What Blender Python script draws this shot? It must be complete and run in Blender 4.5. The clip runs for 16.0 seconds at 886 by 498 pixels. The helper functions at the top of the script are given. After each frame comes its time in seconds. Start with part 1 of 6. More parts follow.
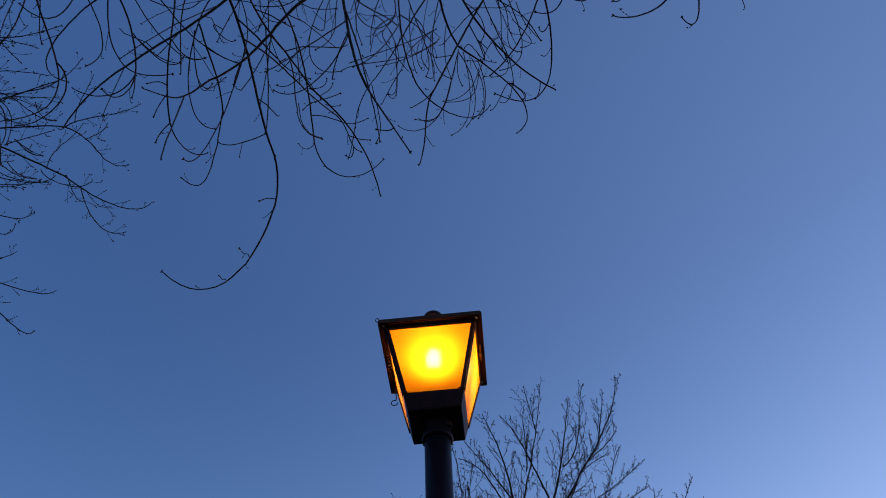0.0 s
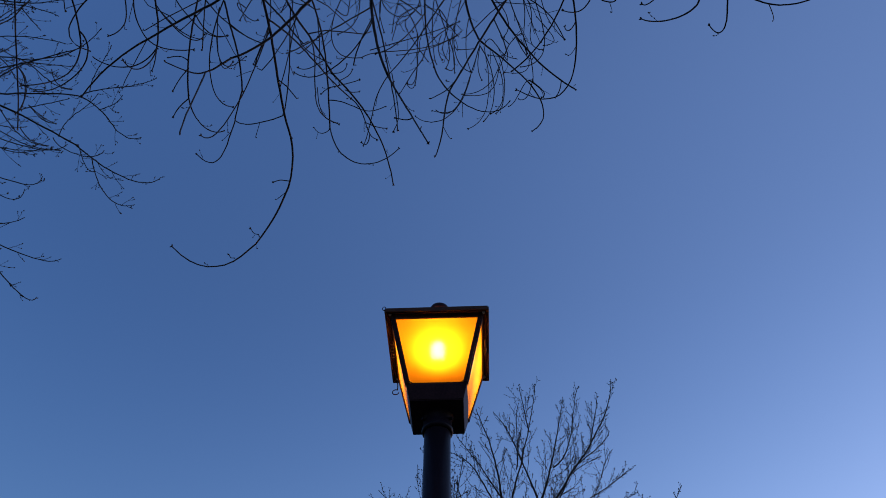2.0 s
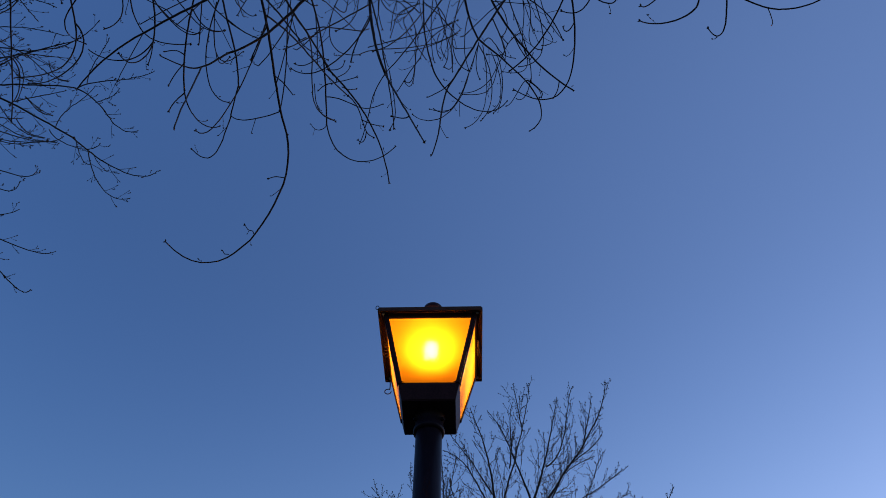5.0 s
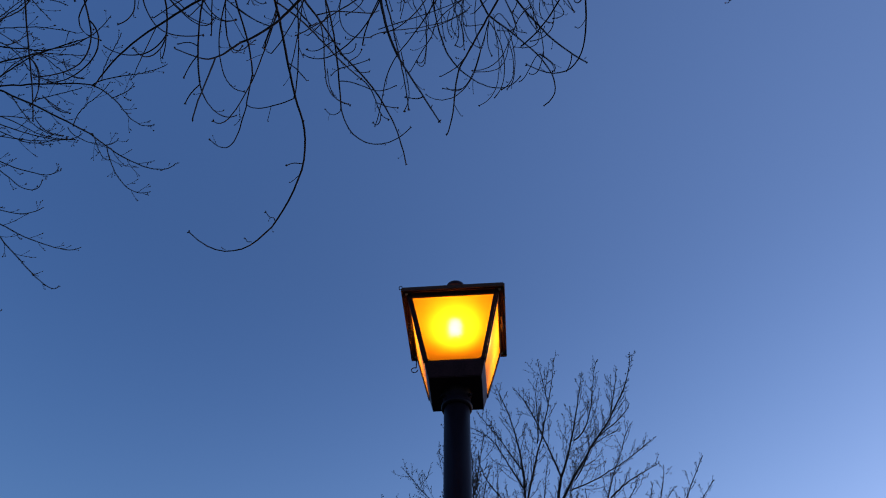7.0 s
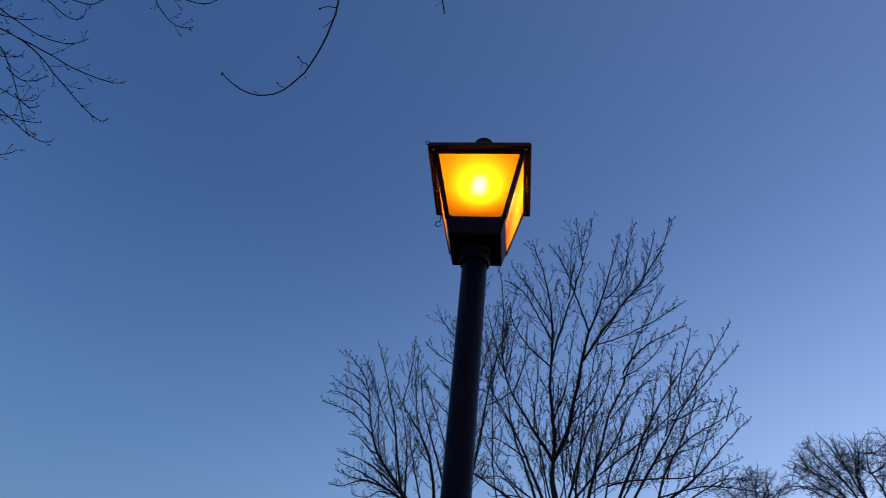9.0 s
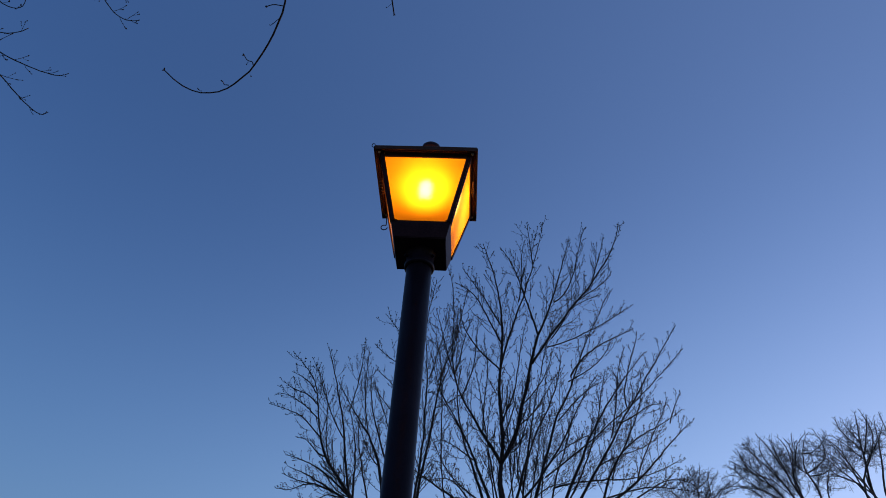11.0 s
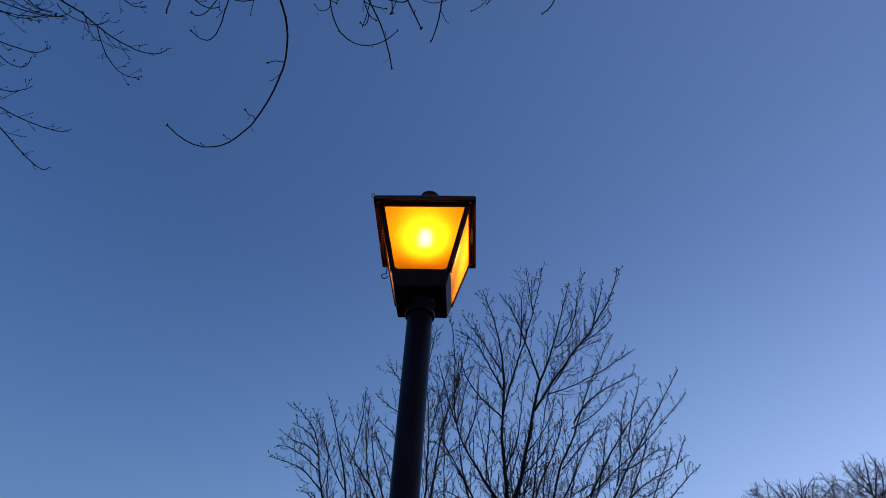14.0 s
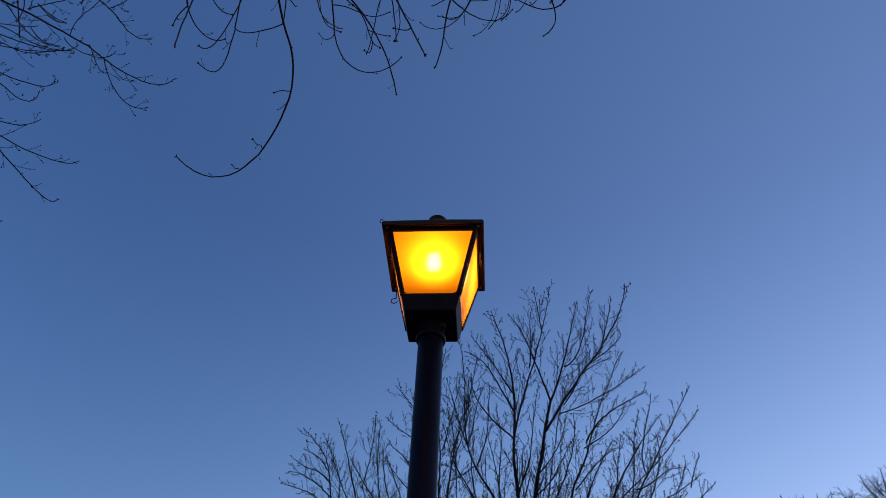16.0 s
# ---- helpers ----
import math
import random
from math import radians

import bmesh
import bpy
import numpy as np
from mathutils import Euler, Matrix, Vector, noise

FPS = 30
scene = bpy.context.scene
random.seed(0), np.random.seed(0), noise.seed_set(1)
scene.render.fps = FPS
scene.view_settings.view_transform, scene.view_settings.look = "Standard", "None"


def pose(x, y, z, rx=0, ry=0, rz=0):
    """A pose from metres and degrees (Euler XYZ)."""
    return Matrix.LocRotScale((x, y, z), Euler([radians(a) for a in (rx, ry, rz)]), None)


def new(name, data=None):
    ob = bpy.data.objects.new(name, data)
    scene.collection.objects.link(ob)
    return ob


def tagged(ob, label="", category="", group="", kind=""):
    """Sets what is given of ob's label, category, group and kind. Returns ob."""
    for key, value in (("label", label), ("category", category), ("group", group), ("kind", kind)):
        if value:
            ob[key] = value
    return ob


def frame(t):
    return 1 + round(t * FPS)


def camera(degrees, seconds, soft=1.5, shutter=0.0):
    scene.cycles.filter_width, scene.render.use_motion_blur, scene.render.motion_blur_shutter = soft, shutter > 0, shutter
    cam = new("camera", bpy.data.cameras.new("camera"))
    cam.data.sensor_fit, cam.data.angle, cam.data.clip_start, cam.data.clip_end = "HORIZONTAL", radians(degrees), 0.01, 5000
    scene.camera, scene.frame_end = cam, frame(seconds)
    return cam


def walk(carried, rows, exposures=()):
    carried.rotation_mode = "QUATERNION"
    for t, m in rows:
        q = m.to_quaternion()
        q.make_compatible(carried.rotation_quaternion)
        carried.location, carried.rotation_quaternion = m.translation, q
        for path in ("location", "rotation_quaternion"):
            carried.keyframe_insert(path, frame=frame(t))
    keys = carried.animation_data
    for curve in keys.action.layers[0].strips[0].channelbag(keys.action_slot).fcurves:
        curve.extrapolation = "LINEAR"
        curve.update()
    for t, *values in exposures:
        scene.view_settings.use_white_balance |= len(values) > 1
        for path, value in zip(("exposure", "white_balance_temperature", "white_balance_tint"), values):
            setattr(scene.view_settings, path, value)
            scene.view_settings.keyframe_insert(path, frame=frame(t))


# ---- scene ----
cam = camera(62.36, 16.0, soft=0.45, shutter=0.5)
# seconds, place, Euler turn
ROWS = [
    (0.0, 0.150, -2.080, 1.549, 143.24, 2.03, 5.22),
    (0.5, 0.141, -2.077, 1.549, 144.01, 1.13, 5.44),
    (1.0, 0.148, -2.076, 1.551, 143.84, 0.23, 4.64),
    (1.5, 0.133, -2.071, 1.553, 143.23, -0.20, 3.36),
    (2.0, 0.119, -2.077, 1.549, 142.70, -0.41, 2.41),
    (2.5, 0.114, -2.081, 1.555, 142.41, -0.24, 1.82),
    (3.0, 0.119, -2.078, 1.559, 142.38, -0.18, 1.59),
    (3.5, 0.122, -2.083, 1.556, 142.53, -0.22, 1.42),
    (4.0, 0.123, -2.081, 1.552, 142.67, -0.32, 1.36),
    (4.2, 0.128, -2.080, 1.563, 142.63, -0.51, 1.40),
    (6.3, 0.119, -2.072, 1.557, 142.36, -0.41, 2.79),
    (6.5, 0.114, -2.079, 1.547, 142.09, -0.16, 3.25),
    (7.0, 0.123, -2.085, 1.542, 140.94, -0.35, 4.45),
    (7.5, 0.129, -2.103, 1.540, 137.63, -1.70, 6.42),
    (8.0, 0.156, -2.117, 1.536, 131.88, -4.37, 7.01),
    (8.5, 0.174, -2.120, 1.538, 129.57, -5.46, 6.12),
    (9.0, 0.200, -2.111, 1.539, 129.36, -5.15, 4.50),
    (9.5, 0.213, -2.084, 1.542, 129.31, -4.28, 2.69),
    (9.7, 0.209, -2.087, 1.561, 129.05, -4.19, 2.00),
    (11.8, 0.236, -2.116, 1.552, 131.09, -3.03, 0.92),
    (12.0, 0.235, -2.120, 1.539, 131.51, -2.90, 0.92),
    (12.5, 0.238, -2.121, 1.543, 131.86, -2.80, 1.02),
    (13.0, 0.237, -2.115, 1.545, 132.24, -2.73, 1.18),
    (13.5, 0.231, -2.118, 1.540, 132.80, -2.69, 1.39),
    (14.0, 0.226, -2.126, 1.541, 133.41, -2.62, 1.73),
    (14.5, 0.224, -2.144, 1.545, 134.15, -2.46, 2.27),
    (15.0, 0.220, -2.150, 1.545, 134.69, -2.33, 2.84),
    (15.5, 0.216, -2.151, 1.541, 134.93, -2.20, 3.13),
    (16.0, 0.217, -2.143, 1.541, 134.99, -1.97, 3.05),
]
walk(cam, [(t, pose(x, y, z, rx, ry, rz)) for t, x, y, z, rx, ry, rz in ROWS], [(0.0, 0.10, 6500, 24), (0.5, 0.16, 6500, 24), (7.6, 0.14, 6500, 24), (9.0, -0.01, 6500, 24), (12.5, -0.03, 6500, 24), (15.0, 0.06, 6500, 24), (16.0, 0.07, 6500, 24)])

# ---- sky: clear dusk, the sun just gone ----
world = bpy.data.worlds.new("dusk")
scene.world = world
world.use_nodes = True
wn, wl = world.node_tree.nodes, world.node_tree.links
sky = wn.new("ShaderNodeTexSky")
sky.sky_type = "NISHITA"
sky.sun_disc = False
sky.sun_elevation = radians(-1.0)
sky.sun_rotation = radians(54)
sky.altitude = 800
sky.air_density, sky.dust_density, sky.ozone_density = 1.0, 6.0, 2.2
# haze: the sky pales softly towards the horizon and towards the side where the sun went down
where, axes = wn.new("ShaderNodeTexCoord"), wn.new("ShaderNodeSeparateXYZ")
haze, side = wn.new("ShaderNodeValToRGB"), wn.new("ShaderNodeValToRGB")
first, second, shift = wn.new("ShaderNodeMixRGB"), wn.new("ShaderNodeMixRGB"), wn.new("ShaderNodeMapRange")
for ramp, low, high in ((haze, (0.22, (1.055, 0.980, 0.862)), (0.72, (0.620, 0.660, 0.672))), (side, (0.10, (0.498, 0.662, 0.747)), (0.90, (1.105, 0.940, 0.835)))):
    ramp.color_ramp.interpolation = "EASE"
    for e, (at, colour) in zip(ramp.color_ramp.elements, (low, high)):
        e.position, e.color = at, (*colour, 1)
zenith = haze.color_ramp.elements.new(0.96)
zenith.color = (0.705, 0.75, 0.765, 1)
shift.inputs["From Min"].default_value, shift.inputs["From Max"].default_value = -1.0, 1.0
first.blend_type = second.blend_type = "MULTIPLY"
first.inputs["Fac"].default_value = second.inputs["Fac"].default_value = 1.0
wl.new(where.outputs["Generated"], axes.inputs[0])
wl.new(axes.outputs["Z"], haze.inputs["Fac"])
wl.new(axes.outputs["X"], shift.inputs["Value"])
wl.new(shift.outputs[0], side.inputs["Fac"])
wl.new(sky.outputs[0], first.inputs[1])
wl.new(haze.outputs[0], first.inputs[2])
wl.new(first.outputs[0], second.inputs[1])
wl.new(side.outputs[0], second.inputs[2])
wl.new(second.outputs[0], wn["Background"].inputs["Color"])
wn["Background"].inputs["Strength"].default_value = 3.1


# ---- materials ----
def material(name):
    m = bpy.data.materials.new(name)
    m.use_nodes = True
    return m, m.node_tree.nodes, m.node_tree.links, m.node_tree.nodes["Principled BSDF"]


def mottled(name, dark, light, scale, rough, metal=0.0, bump=0.2, fine=8.0, spread=0.15, reach=0.01, gloss=0.5):
    """A surface that varies at two scales, in object space."""
    m, n, l, p = material(name)
    co = n.new("ShaderNodeTexCoord")
    big, small = n.new("ShaderNodeTexNoise"), n.new("ShaderNodeTexNoise")
    big.inputs["Scale"].default_value, small.inputs["Scale"].default_value = scale, scale * fine
    big.inputs["Detail"].default_value, small.inputs["Detail"].default_value = 4, 6
    ramp = n.new("ShaderNodeValToRGB")
    ramp.color_ramp.elements[0].position, ramp.color_ramp.elements[1].position = 0.35, 0.65
    ramp.color_ramp.elements[0].color, ramp.color_ramp.elements[1].color = (*dark, 1), (*light, 1)
    add = n.new("ShaderNodeMath")
    add.operation = "MULTIPLY_ADD"
    add.inputs[1].default_value, add.inputs[2].default_value = 0.5, 0.0
    half = n.new("ShaderNodeMath")
    half.operation = "MULTIPLY_ADD"
    half.inputs[1].default_value = 0.5
    for t in (big, small):
        l.new(co.outputs["Object"], t.inputs["Vector"])
    l.new(big.outputs["Fac"], add.inputs[0])
    l.new(small.outputs["Fac"], half.inputs[0])
    l.new(add.outputs[0], half.inputs[2])
    l.new(half.outputs[0], ramp.inputs["Fac"])
    l.new(ramp.outputs["Color"], p.inputs["Base Color"])
    r = n.new("ShaderNodeMapRange")
    r.inputs["To Min"].default_value, r.inputs["To Max"].default_value = rough - spread, rough + spread
    l.new(small.outputs["Fac"], r.inputs["Value"])
    l.new(r.outputs[0], p.inputs["Roughness"])
    b = n.new("ShaderNodeBump")
    b.inputs["Strength"].default_value, b.inputs["Distance"].default_value = bump, reach
    l.new(small.outputs["Fac"], b.inputs["Height"])
    l.new(b.outputs[0], p.inputs["Normal"])
    p.inputs["Metallic"].default_value = metal
    p.inputs["Specular IOR Level"].default_value = gloss
    return m


PAINT = mottled("weathered_dark_paint", (0.007, 0.005, 0.009), (0.016, 0.012, 0.019), 9, 0.36, 0.0, 0.12, 14, 0.10, 0.002, 0.06)
SHEET = mottled("brown_black_enamel", (0.024, 0.010, 0.014), (0.046, 0.020, 0.026), 11, 0.45, 0.0, 0.06, 14, 0.10, 0.002, 0.05)
RUST = mottled("rust_brown_paint", (0.048, 0.021, 0.014), (0.088, 0.041, 0.028), 22, 0.55, 0.0, 0.15, 9, 0.15, 0.002, 0.12)
STEEL = mottled("zinc_screw", (0.35, 0.34, 0.33), (0.55, 0.54, 0.52), 60, 0.4, 0.9, 0.1, 5, 0.1, 0.001)
BARK_NEAR = mottled("young_bark", (0.020, 0.016, 0.020), (0.060, 0.048, 0.052), 14, 0.8, 0.0, 0.5, 6, 0.1, 0.003)
# grey bark lightened for the far trees: distance haze put into the base colour
BARK_HAZED = mottled("hazed_grey_bark", (0.075, 0.068, 0.066), (0.17, 0.15, 0.14), 3, 0.9, 0.0, 0.6, 8, 0.1, 0.01)
BARK = mottled("grey_bark", (0.020, 0.017, 0.016), (0.058, 0.047, 0.041), 5, 0.85, 0.0, 0.6, 8, 0.1, 0.01)
BRASS = mottled("tarnished_brass", (0.10, 0.055, 0.03), (0.20, 0.11, 0.055), 40, 0.45, 0.6, 0.1, 6, 0.1, 0.001)
BUD = mottled("red_brown_bud", (0.022, 0.012, 0.010), (0.050, 0.026, 0.020), 70, 0.6, 0.0, 0.2, 4, 0.1, 0.001)
GRASS = mottled("winter_grass", (0.030, 0.034, 0.014), (0.085, 0.080, 0.040), 0.6, 0.95, 0.0, 0.8, 40, 0.05, 0.03)
CONCRETE = mottled("post_footing", (0.22, 0.21, 0.20), (0.36, 0.35, 0.33), 6, 0.9, 0.0, 0.4, 12, 0.08, 0.004)


def glowing(name, colour, strength):
    m, n, l, p = material(name)
    e = n.new("ShaderNodeEmission")
    e.inputs["Color"].default_value, e.inputs["Strength"].default_value = (*colour, 1), strength
    l.new(e.outputs[0], n["Material Output"].inputs["Surface"])
    return m


def frosted_amber():
    """The frosted outer face of an amber pane: it scatters the bulb's light, and lets a soft core of it through."""
    m, n, l, p = material("frosted_amber_pane")
    tl, rf, core, mix, inner, top, gl, fr = (n.new("ShaderNode" + k) for k in ("BsdfTranslucent", "BsdfRefraction", "BsdfRefraction", "MixShader", "MixShader", "MixShader", "BsdfGlossy", "Fresnel"))
    co, cloud, tint = n.new("ShaderNodeTexCoord"), n.new("ShaderNodeTexNoise"), n.new("ShaderNodeMixRGB")
    cloud.inputs["Scale"].default_value, cloud.inputs["Detail"].default_value = 14, 5
    l.new(co.outputs["Object"], cloud.inputs["Vector"])
    tint.inputs["Color1"].default_value, tint.inputs["Color2"].default_value = (0.88, 0.255, 0.001, 1), (0.95, 0.30, 0.002, 1)
    l.new(cloud.outputs["Fac"], tint.inputs["Fac"])
    l.new(tint.outputs[0], tl.inputs["Color"])
    rf.inputs["Color"].default_value = (1.0, 0.47, 0.003, 1)
    rf.inputs["Roughness"].default_value, rf.inputs["IOR"].default_value = 1.0, 1.9
    core.inputs["Color"].default_value = (1.0, 0.76, 0.30, 1)
    core.inputs["Roughness"].default_value, core.inputs["IOR"].default_value = 0.42, 1.45
    inner.inputs["Fac"].default_value = 0.16
    l.new(rf.outputs[0], inner.inputs[1])
    l.new(core.outputs[0], inner.inputs[2])
    mix.inputs["Fac"].default_value = 0.30
    l.new(tl.outputs[0], mix.inputs[1])
    l.new(inner.outputs[0], mix.inputs[2])
    fr.inputs["IOR"].default_value = 1.07
    gl.inputs["Roughness"].default_value, gl.inputs["Color"].default_value = 0.25, (0.4, 0.4, 0.4, 1)
    l.new(fr.outputs[0], top.inputs["Fac"])
    l.new(mix.outputs[0], top.inputs[1])
    l.new(gl.outputs[0], top.inputs[2])
    l.new(top.outputs[0], n["Material Output"].inputs["Surface"])
    return m


def clear_face():
    """The clear inner face of a pane."""
    m, n, l, p = material("clear_inner_face")
    tr = n.new("ShaderNodeBsdfTransparent")
    l.new(tr.outputs[0], n["Material Output"].inputs["Surface"])
    return m


AMBER, CLEAR = frosted_amber(), clear_face()
BULB = glowing("sodium_bulb", (1.0, 0.75, 0.45), 112.0)


# ---- builders ----
def part(name, bm, mat, parent=None, label="", smooth=True):
    """Links a bmesh as one mesh object under a thing or a part; world places stay as they are."""
    me = bpy.data.meshes.new(name)
    bm.to_mesh(me)
    bm.free()
    return placed(name, me, mat, parent, label, smooth)


def placed(name, me, mat, parent, label="", smooth=True):
    for m in mat if isinstance(mat, tuple) else (mat,):
        me.materials.append(m)
    if smooth:
        me.polygons.foreach_set("use_smooth", [True] * len(me.polygons))
    ob = new(name, me)
    if parent is not None:
        ob.parent = parent
        at = Vector()
        p = parent
        while p is not None:
            at += p.location
            p = p.parent
        ob.matrix_parent_inverse = Matrix.Translation(-at)
    return tagged(ob, label=label) if label else ob


def box(bm, x0, x1, y0, y1, z0, z1, bevel=0.0):
    r = bmesh.ops.create_cube(bm, size=1.0, matrix=Matrix.Translation(((x0 + x1) / 2, (y0 + y1) / 2, (z0 + z1) / 2)) @ Matrix.Diagonal((x1 - x0, y1 - y0, z1 - z0, 1)))
    if bevel:
        es = list({e for v in r["verts"] for e in v.link_edges})
        bmesh.ops.bevel(bm, geom=es, offset=bevel, segments=2, affect="EDGES", profile=0.5)


def lathe(bm, profile, sides=40, at=(0, 0, 0)):
    """A solid of rotation round z from (radius, height) pairs, closed at both ends."""
    rings = []
    for r, z in profile:
        rings.append([bm.verts.new((at[0] + r * math.cos(k * math.tau / sides), at[1] + r * math.sin(k * math.tau / sides), at[2] + z)) for k in range(sides)])
    for a, b in zip(rings, rings[1:]):
        for k in range(sides):
            bm.faces.new((a[k], a[(k + 1) % sides], b[(k + 1) % sides], b[k]))
    bm.faces.new(rings[0][::-1])
    bm.faces.new(rings[-1])


def bezier(p0, p1, p2, p3, n):
    t = np.linspace(0, 1, n)[:, None]
    p0, p1, p2, p3 = (np.array(p, float) for p in (p0, p1, p2, p3))
    return (1 - t) ** 3 * p0 + 3 * t * (1 - t) ** 2 * p1 + 3 * t * t * (1 - t) * p2 + t ** 3 * p3


class Tubes:
    """Tapered tubes and buds, gathered into one mesh."""

    def __init__(self):
        self.v, self.f, self.n = [], [], 0

    def tube(self, pts, radii, sides):
        pts = np.asarray(pts, float)
        n = len(pts)
        tang = np.gradient(pts, axis=0)
        tang /= np.linalg.norm(tang, axis=1, keepdims=True) + 1e-12
        ref = np.array((0.31, 0.87, 0.38)) if abs(tang[0] @ np.array((0.31, 0.87, 0.38))) < 0.9 else np.array((1.0, 0, 0))
        a = np.cross(tang, ref)
        a /= np.linalg.norm(a, axis=1, keepdims=True) + 1e-12
        b = np.cross(tang, a)
        ang = np.arange(sides) * math.tau / sides
        ring = a[:, None] * np.cos(ang)[None, :, None] + b[:, None] * np.sin(ang)[None, :, None]
        self.v.append((pts[:, None] + ring * np.asarray(radii, float)[:, None, None]).reshape(-1, 3))
        i, k = np.meshgrid(np.arange(n - 1), np.arange(sides), indexing="ij")
        o, k2 = self.n, (k + 1) % sides
        self.f.extend(np.stack((o + i * sides + k, o + i * sides + k2, o + (i + 1) * sides + k2, o + (i + 1) * sides + k), -1).reshape(-1, 4).tolist())
        self.f.append([o + j for j in range(sides)][::-1])
        self.f.append([o + (n - 1) * sides + j for j in range(sides)])
        self.n += n * sides

    def bud(self, at, way, size, fine=True):
        """A small pointed bud."""
        at, way = np.asarray(at, float), np.asarray(way, float)
        way = way / (np.linalg.norm(way) + 1e-9)
        if fine:
            self.tube(np.stack([at + way * size * s for s in (0, 0.35, 0.75, 1.1)]), (size * 0.20, size * 0.31, size * 0.25, size * 0.05), 5)
        else:
            self.tube(np.stack([at + way * size * s for s in (-0.1, 0.3, 0.95)]), (size * 0.22, size * 0.44, size * 0.12), 4)

    def mesh(self, name):
        me = bpy.data.meshes.new(name)
        me.from_pydata(np.concatenate(self.v).tolist(), [], self.f)
        return me


def thing(name, at, label, category, group=""):
    ob = new(name)
    ob.location = at
    ob.empty_display_size = 0.2
    return tagged(ob, label, category, group)


curves = {}


def bough(tree, r0, r1, p0, p1, p2, p3, held=False):
    """One bough of a tree along a bent line, from its base to its tip. held: it grows from a main limb."""
    curves.setdefault(tree.name, []).append((np.array((p0, p1, p2, p3), float), r0, r1, held))


def unit(v):
    return v / (np.linalg.norm(v) + 1e-9)


def sprout(tubes, buds, rng, line, r0, r1, every, size, angle, lift, level, sides, bud, curl=0.0, start=0.1, stop=1.0):
    """Side twigs along a line: alternate, bent upward (lift) or hooked (curl), with buds, and twigs of their own while level lasts."""
    seg = np.linalg.norm(np.diff(line, axis=0), axis=1)
    s = np.r_[0, np.cumsum(seg)]
    total = s[-1]
    at, side = total * start + every * rng.random(), rng.random() * math.tau
    while at < total * stop:
        p = np.array([np.interp(at, s, line[:, k]) for k in range(3)])
        i = min(int(np.searchsorted(s, at)), len(line) - 1)
        t = unit(line[i] - line[max(i - 1, 0)]) if i else unit(line[1] - line[0])
        side += 2.4 + 0.6 * rng.random()
        a = unit(np.cross(t, (0.3, 0.5, 0.81)))
        b = np.cross(t, a)
        out = a * math.cos(side) + b * math.sin(side)
        ang = radians(angle * (0.7 + 0.6 * rng.random()))
        way = unit(t * math.cos(ang) + out * math.sin(ang))
        frac = at / total
        length = min(size, total * 0.7) * (0.35 + 0.9 * rng.random()) * (1.15 - 0.84 * frac)
        rr = min(max((r0 + (r1 - r0) * frac) * 0.55, r1 * 0.75), length * 0.02)
        n = 5 if level else 4
        bend = np.array((0, 0, lift)) + (rng.random(3) - 0.5) * 0.3
        end = p + unit(way + bend * 0.9) * length
        mid = p + way * length * 0.5
        hook = end + unit(bend + np.array((0, 0, curl))) * length * (0.25 if curl < 1.2 else 0.4) if curl else end
        pts = bezier(p, mid, end, hook, n + 1)
        thin = min(r1 * 0.7, rr * 0.8)
        tubes.tube(pts, np.linspace(rr, thin, n + 1), sides)
        if bud:
            tip = unit(pts[-1] - pts[-2])
            buds.bud(pts[-1], tip, bud, sides > 3)
            if rng.random() < 0.4:
                buds.bud(pts[-1], unit(tip + (rng.random(3) - 0.5) * 2), bud * 0.85, sides > 3)
            for j in range(1, n):
                if rng.random() < 0.6:
                    buds.bud(pts[j], unit(np.cross(tip, rng.random(3) - 0.5) + tip * 0.6), bud * 0.8, sides > 3)
        if level:
            sprout(tubes, buds, rng, pts, rr, thin, every * 0.7, size * 0.34, angle, lift, level - 1, max(sides - 1, 3), bud, curl, 0.2)
        at += every * (0.6 + 0.8 * rng.random())


def bristle(tubes, buds, rng, line, r0, r1, every, size, angle, lift, level, bud, step, start=0.1, crook=0.5):
    """Crooked side twigs along a line, set with short spurs that each carry a fat bud, and with twigs of their own while level lasts."""
    s = np.r_[0, np.cumsum(np.linalg.norm(np.diff(line, axis=0), axis=1))]
    total = s[-1]
    at, side = total * start + every * rng.random(), rng.random() * math.tau
    while at < total:
        p = np.array([np.interp(at, s, line[:, k]) for k in range(3)])
        i = min(max(int(np.searchsorted(s, at)), 1), len(line) - 1)
        t = unit(line[i] - line[i - 1])
        side += 2.4 + 0.8 * rng.random()
        a = unit(np.cross(t, (0.3, 0.5, 0.81)))
        ang = radians(angle * (0.6 + 0.8 * rng.random()))
        way = unit(t * math.cos(ang) + (a * math.cos(side) + np.cross(t, a) * math.sin(side)) * math.sin(ang))
        frac = at / total
        length = min(size, total * 0.7) * (0.22 + 0.95 * rng.random() ** 1.4) * (1.15 - 0.90 * frac)
        rr = min(max((r0 + (r1 - r0) * frac) * 0.45, r1 * 0.85), r1 * 1.1, length * 0.024)
        n = 5 if level or not bud else 3
        steps = [p]
        for k in range(n):
            way = unit(way + np.array((0, 0, lift)) * 0.5 + (rng.random(3) - 0.5) * crook)
            steps.append(steps[-1] + way * length / n)
        pts = np.array(steps)
        tubes.tube(pts, np.linspace(rr, min(rr, r1 * 0.7), n + 1), 3)
        if bud:
            studs(tubes, buds, rng, pts, bud, step, r1 * 0.45, 0.15)
        if level:
            bristle(tubes, buds, rng, pts, rr, rr * 0.8, every * (1.3 if bud else 0.8), size * (0.36 if bud else 0.5), angle, lift, level - 1, bud, step, 0.2, crook)
        at += every * (0.5 + rng.random())


